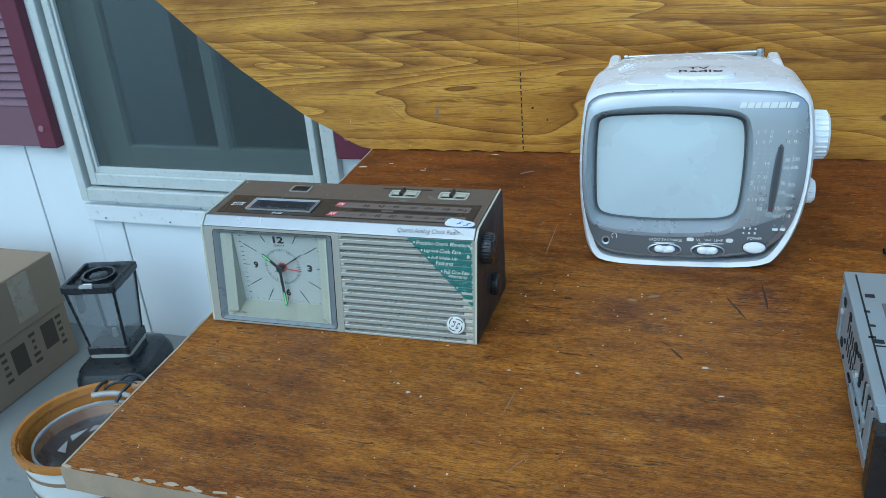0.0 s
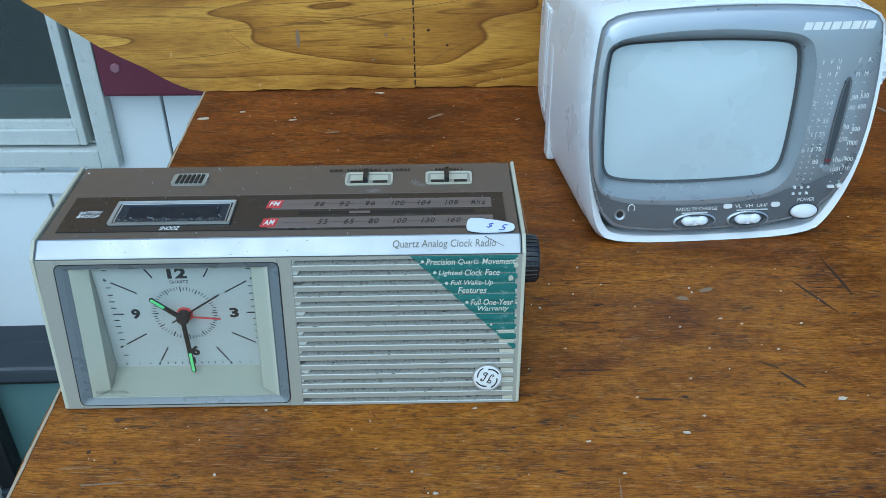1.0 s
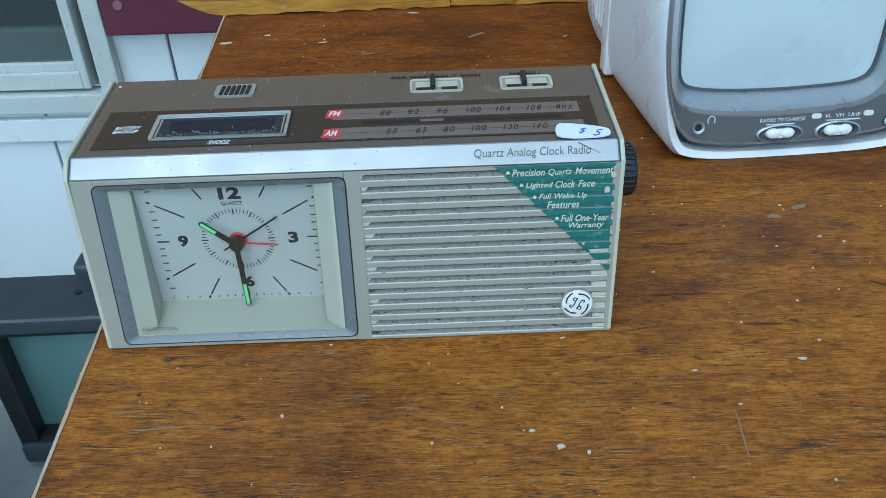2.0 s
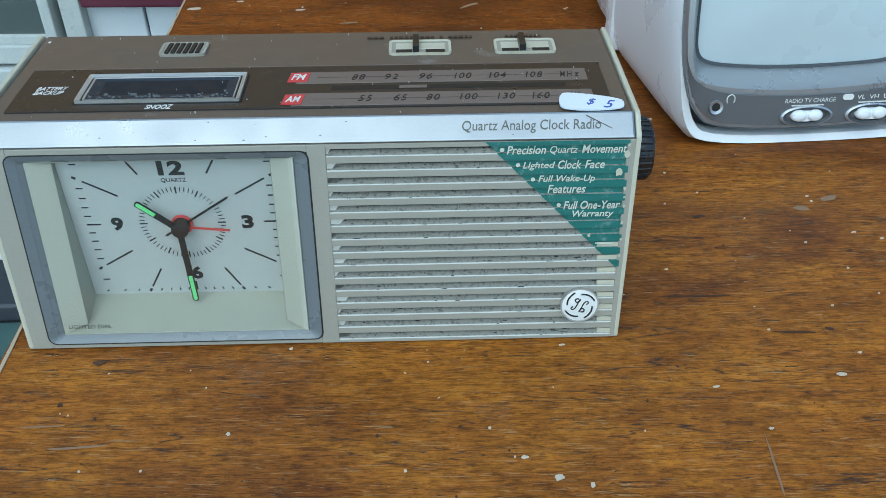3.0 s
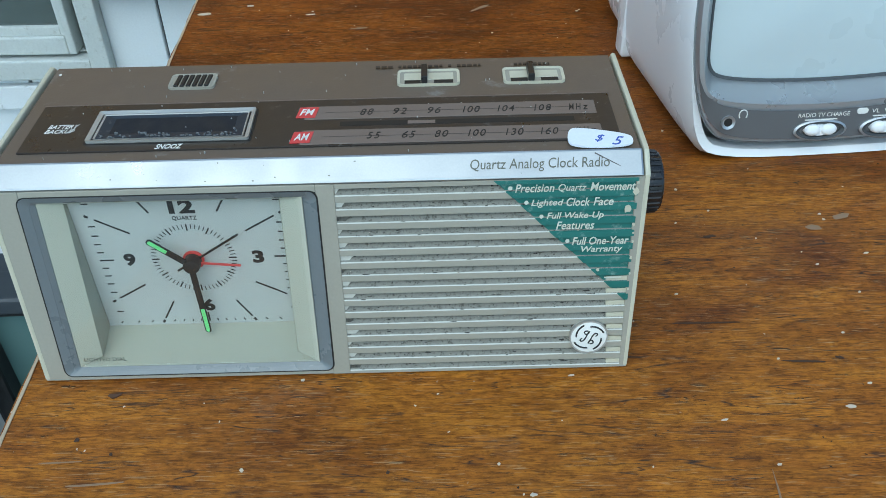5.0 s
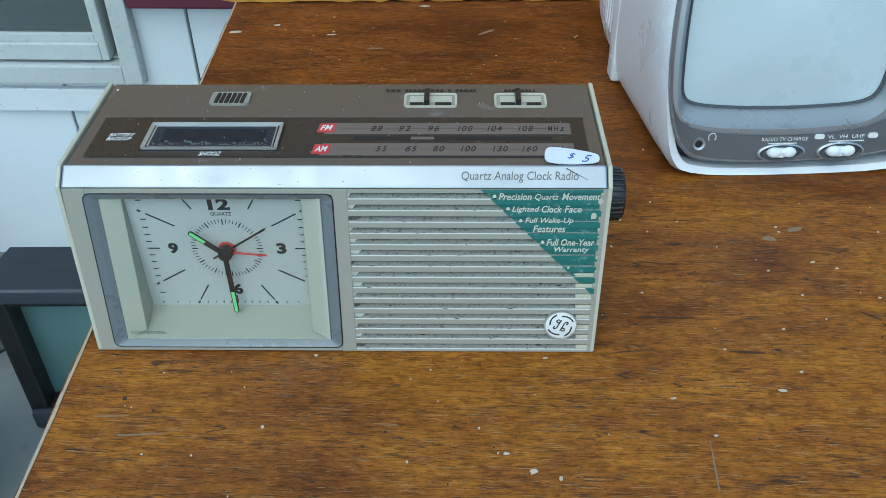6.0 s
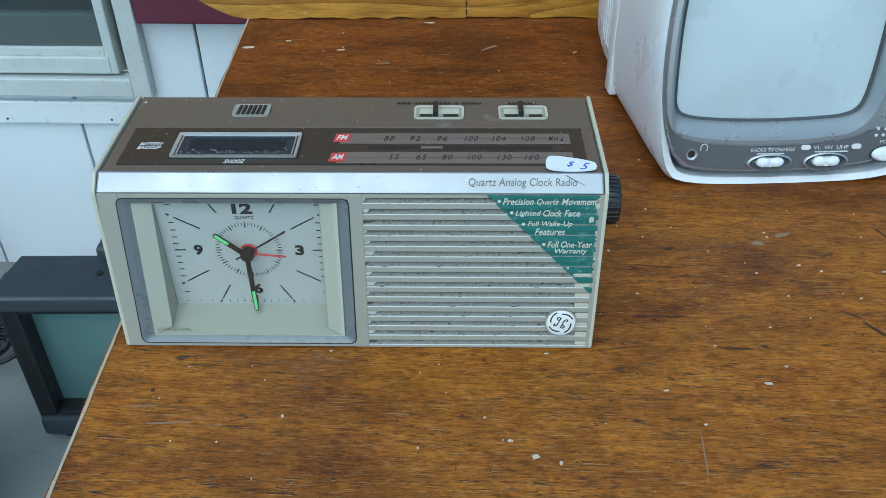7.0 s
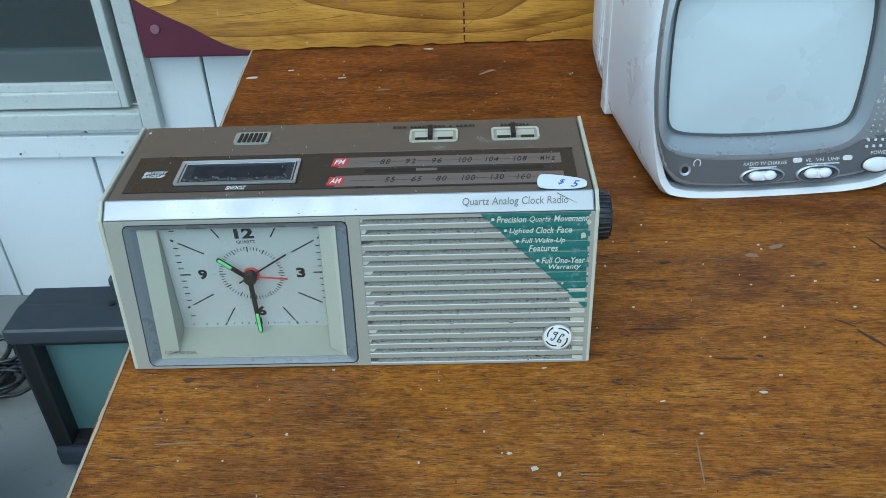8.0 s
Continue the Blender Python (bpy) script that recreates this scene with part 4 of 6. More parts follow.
        sheet("well_side", ((x1, 0.0090, -0.0045), (x1, 0.0140, deep(0.0140)), (x1, 0.0800, deep(0.0800)), (x1, 0.0800, -0.0045)))
    sheet("well_floor", ((0.0148, 0.0062, -0.0018), (0.1122, 0.0062, -0.0018), (0.1122, 0.0160, deep(0.0160) - 0.0004), (0.0148, 0.0160, deep(0.0160) - 0.0004)))
    sheet("well_top", ((0.0148, 0.0798, -0.0018), (0.1122, 0.0798, -0.0018), (0.1122, 0.0815, deep(0.0815)), (0.0148, 0.0815, deep(0.0815))))
    face = on("dial_face", block(-0.0420, 0.0420, -0.0365, 0.0340, -0.0020, 0.0), M_DIAL, FV, dial, "white dial face")
    cx, cy, zd = 0.0, 0.0, 0.0
    for t, x, y, w, h in (("12", -0.0050, 0.0216, 0.0098, 0.0062), ("3", 0.0228, -0.0031, 0.0046, 0.0062), ("9", -0.0275, -0.0031, 0.0046, 0.0062), ("6", -0.0010, -0.0276, 0.0046, 0.0064)):
        lettering("numeral", t, x, y, w, h, zd, M_BLACK, face, 0, FV, 0.045)
    lettering("maker_line", "QUARTZ", -0.0046, 0.0183, 0.0095, 0.0021, zd, M_BLACK, face, 0, FV, 0.01)
    lettering("dial_note", "LIGHTED DIAL", 0.0172, 0.0092, 0.017, 0.0017, -0.0012, M_INK, dial, 0, F)
    ring, border = bmesh.new(), bmesh.new()
    for i in range(60):
        a = radians(6 * i)
        ra, rb = (0.0136, 0.0166) if i % 5 == 0 else (0.0145, 0.0165)
        wd = 0.00028 if i % 5 == 0 else 0.00017
        ux, uy = math.sin(a), math.cos(a)
        prism([(cx + ux * p - uy * q, cy + uy * p + ux * q) for p, q in ((ra, -wd), (rb, -wd), (rb, wd), (ra, wd))], zd, zd + 0.00012, ring)
        # on a rectangle
        hx, hy = 0.0370, 0.0332
        k = min(hx / max(abs(ux), 1e-6), hy / max(abs(uy), 1e-6))
        spans = []
        if i % 15 == 0:
            spans.append((k - (0.0055 if abs(ux) > 0.5 else 0.0045), k, 0.00036))
        elif i % 5 == 0:
            spans += [(0.0256, min(0.0392, k - 0.0024), 0.00036), (k - 0.0012, k + 0.0004, 0.0005)]
        else:
            spans.append((k - (0.0024 if abs(ux) * hy > abs(uy) * hx else 0.0012), k, 0.00026))
        for p0, p1, wd in spans:
            side = 0 < i % 15 and abs(ux) * hy > abs(uy) * hx and p0 > 0.0300 and i % 5
            if side:
                sx, y = math.copysign(hx, ux), uy * k
                prism([(sx - math.copysign(0.0026, ux), y - wd), (sx, y - wd), (sx, y + wd), (sx - math.copysign(0.0026, ux), y + wd)], zd, zd + 0.00012, border)
            else:
                prism([(ux * p - uy * q, uy * p + ux * q) for p, q in ((p0, -wd), (p1, -wd), (p1, wd), (p0, wd))], zd, zd + 0.00012, border)
    tagged(on("alarm_ring_ticks", ring, M_BLACK, FV, face), kind="stuff")
    tagged(on("minute_ticks", border, M_BLACK, FV, face), kind="stuff")

    def hand(name, tip, width, z, mat, tail=0.0, lume=None, label=""):
        L = math.hypot(*tip)
        ux, uy = tip[0] / L, tip[1] / L
        bm = bmesh.new()

        def strip(p0, p1, w, z0, z1):
            prism([(cx + ux * p - uy * q, cy + uy * p + ux * q) for p, q in ((p0, -w), (p1 - w * 0.6, -w), (p1, -w * 0.4), (p1, w * 0.4), (p1 - w * 0.6, w), (p0, w))], z0, z1, bm)
        strip(-tail, L, width, z, z + 0.0005)
        h = on(name, bm, mat, FV, dial, label)
        if lume:
            bm = bmesh.new()
            strip(L - lume, L - 0.0006, width * 0.62, z + 0.0005, z + 0.0007)
            on("luminous_tip", bm, M_LIME, FV, h, "lime green luminous strip")
    hand("alarm_hand", (0.0196, 0.0128), 0.00038, zd + 0.0020, M_BLACK, 0.0080)
    hand("hour_hand", (-0.0146, 0.0127), 0.0013, zd + 0.0046, M_BLACK, 0.0, 0.0085)
    hand("minute_hand", (0.0004, -0.0345), 0.0012, zd + 0.0053, M_BLACK, 0.002, 0.0128)
    hand("second_hand", (0.0185, -0.0020), 0.0004, zd + 0.0026, M_RED, 0.004, None, "red hand")
    on("red_disc", rod((cx, cy, zd + 0.0006), (cx, cy, zd + 0.0014), 0.0042, seg=28), M_RED, FV, dial, "red disc under the clock pointers", True)
    on("hub", rod((cx, cy, zd + 0.001), (cx, cy, zd + 0.0062), 0.0034, 0.0032, 28, bev=0.0005), M_BLACK, FV, dial, "", True)
    lens = on("lens", block(0.0145, 0.1122, 0.0066, 0.0800, -0.0018, -0.0014), M_LENS, F, dial, "clear flat lens")
    lens.visible_shadow = False

    # green sticker, sunk a little over each slot, and round badge
    def sticker_sheet(rows):
        cuts = [v for v in rows if 0.0335 < v < 0.0848]
        cuts = [0.0330] + cuts + [0.0852]
        prof = []
        for v in cuts[:-1]:
            k = rows.index(v) if v in rows else None
            over = k is not None and k % 2 == 1
            prof += [(v + 0.00015, -0.0007 if over else 0.0003)]
            nxt = cuts[cuts.index(v) + 1]
            prof += [(nxt - 0.00015, -0.0007 if over else 0.0003)]
        bm = bmesh.new()
        last = None
        for v, z in prof:
            xl = 0.1819 + (0.0852 - v) * 0.985
            pr = [bm.verts.new((xl, v, z)), bm.verts.new((0.2347, v, z))]
            if last:
                bm.faces.new((last[0], last[1], pr[1], pr[0]))
            last = pr
        return bm
    gs = on("green_sticker", sticker_sheet(edges), M_GREEN, F, label="torn dark green sticker with white writing")
    for t, x, y, w in (("Precision", 0.1899, 0.0802, 0.0142), ("Quartz", 0.2056, 0.0799, 0.0102), ("Movement", 0.2172, 0.0802, 0.0165), ("Lighted", 0.1959, 0.0739, 0.0118), ("Clock", 0.2088, 0.0743, 0.0086), ("Face", 0.2187, 0.0743, 0.0073), ("Full Wake-Up", 0.2018, 0.0685, 0.0210), ("Features", 0.2054, 0.0647, 0.0142), ("Full One-Year", 0.2117, 0.0580, 0.0212), ("Warranty", 0.2152, 0.0541, 0.0156)):
        lettering("sticker_text", t, x, y, w, 0.0033, 0.00036, M_OLDWHITE, gs, 0.22, F, 0.0 if t == "Quartz" else 0.011)
    for x, y in ((0.1881, 0.0820), (0.1941, 0.0761), (0.1998, 0.0703), (0.2099, 0.0598)):
        on("bullet", prism(oval(x, y, 0.0008, 0.0008, 12), 0.00035, 0.0005), M_OLDWHITE, F, gs)
    on("code_line", block(0.2248, 0.2314, 0.0432, 0.0438, 0.0003, 0.00042), M_OLDWHITE, F, gs)
    rr = random.Random(5)
    for x, y, q in ((0.2316, 0.0724, 2.0), (0.2338, 0.0795, 1.9), (0.2343, 0.0660, 1.0), (0.2344, 0.0590, 0.8), (0.2343, 0.0520, 0.9), (0.2344, 0.0450, 0.8), (0.2222, 0.0470, 1.1), (0.2345, 0.0380, 0.7), (0.2344, 0.0832, 0.9), (0.2343, 0.0625, 0.6)):
        pts = [(x + q * MM * 0.75 * k * math.cos(i * 0.785), y + q * MM * k * math.sin(i * 0.785)) for i, k in enumerate([rr.uniform(0.5, 1) for _ in range(8)])]
        on("torn_patch", prism(pts, 0.0003, 0.00048), M_CREAM_EDGE, F, gs, "bare patch where the sticker is torn")
    badge = on("badge", rod((0.2204, 0.0166, -0.001), (0.2204, 0.0166, 0.0014), 0.0075, 0.0072, 40, bev=0.0003), M_WHITE, F, label="round white badge with a curly black emblem", smooth=True)
    on("badge_edge", band(oval(0.2204, 0.0166, 0.0077, 0.0077, 40), oval(0.2204, 0.0166, 0.0071, 0.0071, 40), 0.0, 0.0015), M_CHROME, F, badge)
    bx, by = 0.2204, 0.0166

    def stroke(pts, w=0.00030):
        o = tube("emblem_stroke", [(bx + x * MM, by + y * MM, 0.00150) for x, y in pts], w, M_BLACK, badge)
        o.data.transform(F)
    for k in range(4):
        a0 = radians(90 * k + 20)
        stroke([((6.1 - 0.10 * i) * math.cos(a0 + i * 0.105), (6.1 - 0.10 * i) * math.sin(a0 + i * 0.105)) for i in range(12)], 0.00034)
    curl = [(-0.4, 2.9), (-1.6, 3.3), (-2.2, 2.2), (-1.2, 1.2), (0.0, 2.0), (0.3, 3.4), (-0.8, 1.0), (-1.8, -1.6), (-3.2, -2.0), (-3.7, -1.0), (-2.6, -0.4)]
    for sg in (1, -1):
        stroke([(sg * x, sg * y) for x, y in curl], 0.00026)

    # top panel
    pan = on("scale_panel", block(0.0068, 0.2302, 0.0072, 0.0398, -0.001, 0.0003, 0.0002), M_DARK, T, label="dark brown scale panel")
    on("panel_line", block(0.0064, 0.2306, 0.0398, 0.0403, -0.001, 0.0004), M_STRIP, T, pan)
    lcd = on("display_window", band(round_rect(0.0308, 0.0918, 0.0122, 0.0334, 0.0008), round_rect(0.0324, 0.0902, 0.0137, 0.0319, 0.0006), 0.0, 0.0016, 0.0010), M_CHROME, T, label="metal-rimmed dark display window")
    on("rim_line", band(round_rect(0.0300, 0.0926, 0.0115, 0.0341, 0.001), round_rect(0.0308, 0.0918, 0.0122, 0.0334, 0.0008), 0.0, 0.0005), M_BLACK, T, lcd)
    on("inner_line", band(round_rect(0.0324, 0.0902, 0.0137, 0.0319, 0.0006), round_rect(0.0331, 0.0895, 0.0143, 0.0313, 0.0005), 0.0, 0.0006), M_BLACK, T, lcd)
    on("inner_bead", band(round_rect(0.0331, 0.0895, 0.0143, 0.0313, 0.0005), round_rect(0.0338, 0.0888, 0.0148, 0.0308, 0.0004), 0.0, 0.0011, 0.0008), M_CHROME, T, lcd)
    on("display_wall", band(round_rect(0.0338, 0.0888, 0.0148, 0.0308, 0.0004), round_rect(0.0385, 0.0845, 0.0192, 0.0290, 0.0006), 0.0001, 0.0009, 0.0003), M_LCDW, T, lcd, "dusty sloping wall")
    on("display_glass", block(0.0380, 0.0850, 0.0186, 0.0294, 0.0002, 0.00042), M_LCD, T, lcd, "dark blue dusty glass")
    rr = random.Random(77)
    for i in range(70):
        x, y, q = rr.uniform(0.0345, 0.088), 0.0148 + abs(rr.gauss(0, 0.0020)), rr.uniform(0.10, 0.45) * MM
        on("dust_speck", prism([(x + 2.2 * q * k * math.cos(n * 1.047), y + q * k * math.sin(n * 1.047)) for n, k in enumerate([rr.uniform(0.4, 1) for _ in range(6)])], 0.0003, 0.00125), M_FILM, T, lcd)
    for a, b in ((0.0252, 0.0345), (0.0080, 0.0175)):
        on("scale_strip", block(0.1112, 0.2238, a, b, 0.0, 0.0005, 0.0001, 1), M_STRIP, T, pan)
        on("scale_line", block(0.1190, 0.2150, (a + b) / 2 - 0.00012, (a + b) / 2 + 0.00012, 0.0, 0.00056), M_FADED_INK, T, pan)
    on("pointer_slot", block(0.1252, 0.2146, 0.0202, 0.0232, 0.0, 0.0004), M_BLACK, T, pan)
    on("pointer", block(0.1510, 0.1615, 0.0206, 0.0228, 0.0, 0.0005), M_STRIP, T, pan)
    for name, y0, x0 in (("FM", 0.0263, 0.1084), ("AM", 0.0089, 0.1080)):
        on("red_mark", prism([(x0 - 0.0006, y0), (x0 + 0.0068, y0), (x0 + 0.0078, y0 + 0.0074), (x0 + 0.0004, y0 + 0.0074)], 0.0004, 0.0007), M_REDBOX, T, pan, "red label")
        lettering("band_name", name, x0 + 0.0008, y0 + 0.0016, 0.0056, 0.0044, 0.0007, M_WHITE, pan, 0.3, T, 0.012)
    for row, y0 in (((("88", 0.1353), ("92", 0.1481), ("96", 0.1614), ("100", 0.1754), ("104", 0.1889), ("108", 0.2031), ("MHz", 0.2174)), 0.0275), ((("55", 0.1386), ("65", 0.1517), ("80", 0.1640), ("100", 0.1768), ("130", 0.1909), ("160", 0.2039), ("KHz", 0.2180)), 0.0108)):
        for t, x in row:
            w = 0.0025 * len(t) + 0.0006
            for k, ch in enumerate(t):
                cw = w / len(t)
                lettering("scale_number", ch, x - w / 2 + k * cw + (cw * 0.30 if ch == "1" else 0), y0, cw * (0.50 if ch == "1" else 0.86), 0.0044 if ch != "z" else 0.0030, 0.0005, M_BLACK, pan, 0.3, T, 0.004)
    lettering("panel_text", "BATTERY", 0.0132, 0.0232, 0.0116, 0.0026, 0.0003, M_WHITE, pan, 0.3, T, 0.006)
    lettering("panel_text", "BACKUP", 0.0129, 0.0199, 0.0112, 0.0026, 0.0003, M_WHITE, pan, 0.3, T, 0.006)
    lettering("panel_text", "SNOOZ", 0.0577, 0.0077, 0.0100, 0.0031, 0.0003, M_WHITE, pan, 0.3, T, 0.012)
    # small grille
    vent = on("vent", band(round_rect(0.0523, 0.0713, 0.0518, 0.0633, 0.002), round_rect(0.0534, 0.0702, 0.0528, 0.0622, 0.001), -0.001, 0.0005, 0.0003), M_CREAM, T, label="small ribbed black button in a grey surround", smooth=False)
    on("vent_well", block(0.0532, 0.0704, 0.0526, 0.0624, -0.001, 0.00015), M_CREAM, T, vent)
    for i in range(6):
        x = 0.0546 + i * 0.0025
        on("rib", prism([(x, 0.0532), (x + 0.0016, 0.0532), (x + 0.0021, 0.0618), (x + 0.0005, 0.0618)], 0.0, 0.0009, bev=0.0002), M_BLACK, T, vent)
    # slide switches
    for x0, x1, kx in ((0.1463, 0.1720, 0.1574), (0.1898, 0.2150, 0.2012)):
        sl = on("slide_switch", band(round_rect(x0, x1, 0.0497, 0.0620, 0.0022), round_rect(x0 + 0.0011, x1 - 0.0011, 0.0508, 0.0609, 0.0012), -0.001, 0.0006, 0.0003), M_CREAM_EDGE, T, label="slide switch in a cream surround")
        on("switch_well", block(x0 + 0.0010, x1 - 0.0010, 0.0507, 0.0610, -0.001, 0.00012), M_CREAM, T, sl)
        on("switch_track", block(x0 + 0.0028, x1 - 0.0026, 0.0538, 0.0592, 0.0, 0.0004, 0.0001, 1), M_CREAM_EDGE, T, sl)
        on("switch_slot", block(x0 + 0.0030, kx - 0.0015, 0.0510, 0.0536, 0.0, 0.0003), M_BLACK, T, sl)
        on("switch_slot", block(kx + 0.0040, x1 - 0.0028, 0.0510, 0.0536, 0.0, 0.0003), M_BLACK, T, sl)
        on("switch_lever", block(kx - 0.0013, kx + 0.0013, 0.0510, 0.0620, 0.0, 0.0034, 0.0005), M_KNOB, T, sl, "black lever")
    for x0, x1 in ((0.137, 0.181), (0.195, 0.210)):
        bm = bmesh.new()
        x = x0
        rr = random.Random(int(x0 * 1e4))
        while x < x1:
            w = rr.uniform(0.0012, 0.0022)
            block(x, min(x + w, x1), 0.0645, 0.0662, 0.0, 0.00025, bm=bm)
            x += w + rr.choice((0.0006, 0.0006, 0.0024))
        tagged(on("faint_legend", bm, M_DARK, T), kind="stuff")
    # a white dot, pale smears of dust and a worn bruise on the edge
    on("white_dot", prism(oval(0.0042, 0.0657, 0.0006, 0.0008, 10), 0, 0.0002), M_WHITE, T)
    on("edge_bruise", prism(oval(0.0845, 0.0006, 0.0062, 0.0007, 20), 0, 0.0003), M_STRIP, T)
    rr = random.Random(8)
    for i in range(46):
        x, y, q = rr.uniform(0.004, 0.232), rr.uniform(0.002, 0.070), rr.uniform(0.12, 0.32) * MM
        on("dust_speck", prism([(x + q * k * math.cos(n * 1.047), y + q * k * math.sin(n * 1.047)) for n, k in enumerate([rr.uniform(0.4, 1) for _ in range(6)])], 0.0, 0.0008), M_DUST, T)
    # price sticker folded over the edge
    st = on("price_sticker", prism(smooth_loop([(0.2098, 0.0050), (0.2108, 0.0118), (0.2138, 0.0142), (0.2328, 0.0090), (0.2342, 0.0050), (0.2325, 0.0012), (0.2190, 0.0004), (0.2110, 0.0020)], 2), 0.0006, 0.0012), M_TAPE, T, label="white paper sticker with a price in blue pen")
    pen = T @ Matrix.Translation((0.2195, 0.0030, 0.0012)) @ pose(0, 0, 0, 0, 0, -10)
    lettering("pen_mark", "$", 0.0, 0.0010, 0.0034, 0.0050, 0, M_PEN, st, 0.4, pen)
    lettering("pen_mark", "5", 0.0062, 0.0, 0.0042, 0.0056, 0, M_PEN, st, 0.4, pen)
    on("sticker_crease", prism([(0.2190, 0.0088), (0.2280, 0.0036), (0.2280, 0.0034), (0.2188, 0.0084)], 0.0004, 0.00052), M_FADED_INK, B)
    # knobs on the side
    for y, z, rad, ln in ((0.032, 0.0700, 0.0122, 0.0098), (0.054, 0.0270, 0.0090, 0.0066)):
        k = part("knob", rod((W - 0.001, y, z), (W + ln, y, z), rad, rad * 0.95, 40, bev=0.001), M_KNOB, r, "black ribbed knob", True)
        bm = bmesh.new()
        for i in range(28):
            a = 2 * math.pi * i / 28
            rod((W + 0.002, y + rad * math.cos(a), z + rad * math.sin(a)), (W + ln - 0.0012, y + rad * 0.955 * math.cos(a), z + rad * 0.955 * math.sin(a)), 0.0006, seg=5, bm=bm)
        tagged(part("ribbing", bm, M_KNOB, k), kind="stuff")


clock_radio()


# ---------------------------------------------------------------- small white television
M_TVW = plain("white_glossy_plastic", (0.83, 0.845, 0.86), 0.3, vary=0.03, size=20, fine=400, relief=0.0, dirt=(0.68, 0.68, 0.69), dirt_at=0.78, grain=0.03)
M_TVS = plain("silver_paint", (0.42, 0.44, 0.465), 0.34, 0.60, vary=0.04, size=40, fine=1500, relief=0.0, grain=0.03)
M_TVG = plain("grey_metallic_paint", (0.125, 0.13, 0.138), 0.42, 0.0, vary=0.06, size=40, fine=1500, relief=0.0, grain=0.03)
M_TUBE = plain("pale_phosphor_glass", (0.52, 0.59, 0.61), 0.30, vary=0.03, size=12, fine=100, relief=0.0, coat=0.15, grain=0.03)
M_DULLRED = flat("dull_red", (0.16, 0.02, 0.02), 0.5)
M_TVSEAM = flat("dark_seam", (0.05, 0.055, 0.06), 0.5)
M_TVLINE = flat("grey_seam", (0.20, 0.21, 0.22), 0.5)


def portable_television():
    tv = thing("portable_television", pose(0.3025, 0.1672, TOP, 0, 0, 3.9) @ Matrix.Diagonal((1.035, 1.03, 1.06, 1)), label="small white and silver portable television radio on the table", category="television")
    S = Matrix(((1, 0, 0, 0), (0, 0.152, -0.988, 0), (0, 0.988, 0.152, 0.048), (0, 0, 0, 1))) @ Matrix.Translation((0, -0.0020, 0.005))

    def on(name, bm, mat, parent=tv, label="", smooth=False):
        bmesh.ops.transform(bm, matrix=S, verts=bm.verts)
        return part(name, bm, mat, parent, label, smooth)

    raw = [(-8, 97), (35, 103), (77, 104.5), (120, 103), (167, 97), (172, 75), (173.5, 50), (172, 20), (166, -10), (155, -34), (142, -47), (75, -49), (7, -48), (-5, -38), (-10.5, -10), (-13.5, 20), (-13.5, 50), (-11.5, 78)]
    hull = smooth_loop([(x * MM, y * MM) for x, y in raw], 2)
    cx, cy = 0.0785, 0.026

    def ring(sx, sz, depth, dx=0.0, dz=0.0):
        """The outline at a depth behind the front, standing on the table, its base kept flat."""
        out, bf = [], min(depth / 0.1, 1)
        for u, v in hull:
            full = 0.091 / max(0.060, 0.091 - 0.00042 * max(0.0, 0.02 - v) * 1000) if v < 0.02 else 1.0
            uu = cx + (u - cx) * sx * (1 + (full - 1) * bf * 0.22)
            p = S @ Vector((uu, cy + (v - cy) * sz, 0))
            drop = 0.085 * max(depth - 0.02, 0) * max(0.0, min(1.0, (p.z - 0.08) / 0.06))
            out.append((p.x, p.y * (1 - bf) + depth + 0.012 * bf, max(p.z - drop, 0.0006)))
        return out
    # front shell, then a wider waist and the ribbed rear
    part("front_shell", loft([ring(0.93, 0.93, 0.010), ring(0.93, 0.93, 0.003), ring(0.975, 0.975, 0.0015), ring(1.0, 1.0, 0.006), ring(1.01, 1.01, 0.030), ring(1.012, 1.012, 0.090), ring(1.012, 1.010, 0.118), ring(0.99, 0.99, 0.1195)], (False, True)), M_TVW, tv, smooth=True)
    part("rear_shell", loft([ring(0.985, 0.985, 0.119), ring(0.965, 0.985, 0.124), ring(0.965, 0.98, 0.165), ring(0.94, 0.95, 0.195), ring(0.90, 0.90, 0.208), ring(0.86, 0.86, 0.2085)], (True, True)), M_TVW, tv, "off-white ribbed rear shell", True)
    # handles down the sides where the shells meet
    for x0, x1 in ((-0.0150, -0.0020), (0.1620, 0.1740)):
        part("side_fin", block(x0, x1, 0.110, 0.126, 0.004, 0.092, 0.003, 3), M_TVW, tv, smooth=True)
    for i in range(8):
        y = 0.131 + i * 0.0075
        x = -0.0112 + max(0.0, y - 0.160) * 0.09
        part("rear_rib", block(x, -0.0020, y, y + 0.0042, 0.026, 0.106, 0.0010, 2), M_TVW, tv)
    # silver front
    out = [(u, v) for u, v in hull]
    face_o = smooth_loop([(x * MM, y * MM) for x, y in [(-4.5, 97), (35, 100.5), (77, 101.5), (120, 100.5), (163, 97), (167, 75), (168, 50), (166.5, 20), (160, -8), (147, -24), (131, -34), (75, -39), (13, -37), (0.5, -27), (-7, -6), (-10.5, 20), (-10.5, 50), (-8.5, 78)]], 2)
    mid_raw = [(-1.5, 84), (30, 88), (62, 89), (94, 87.5), (119, 84), (125.5, 70), (126.5, 45), (124, 15), (119, -4), (108, -13), (92, -15), (60, -16.5), (28, -15.5), (3, -12), (-4, -5), (-6.5, 15), (-7, 45), (-5.5, 70)]
    mid = smooth_loop([(x * MM, y * MM) for x, y in mid_raw], 2)
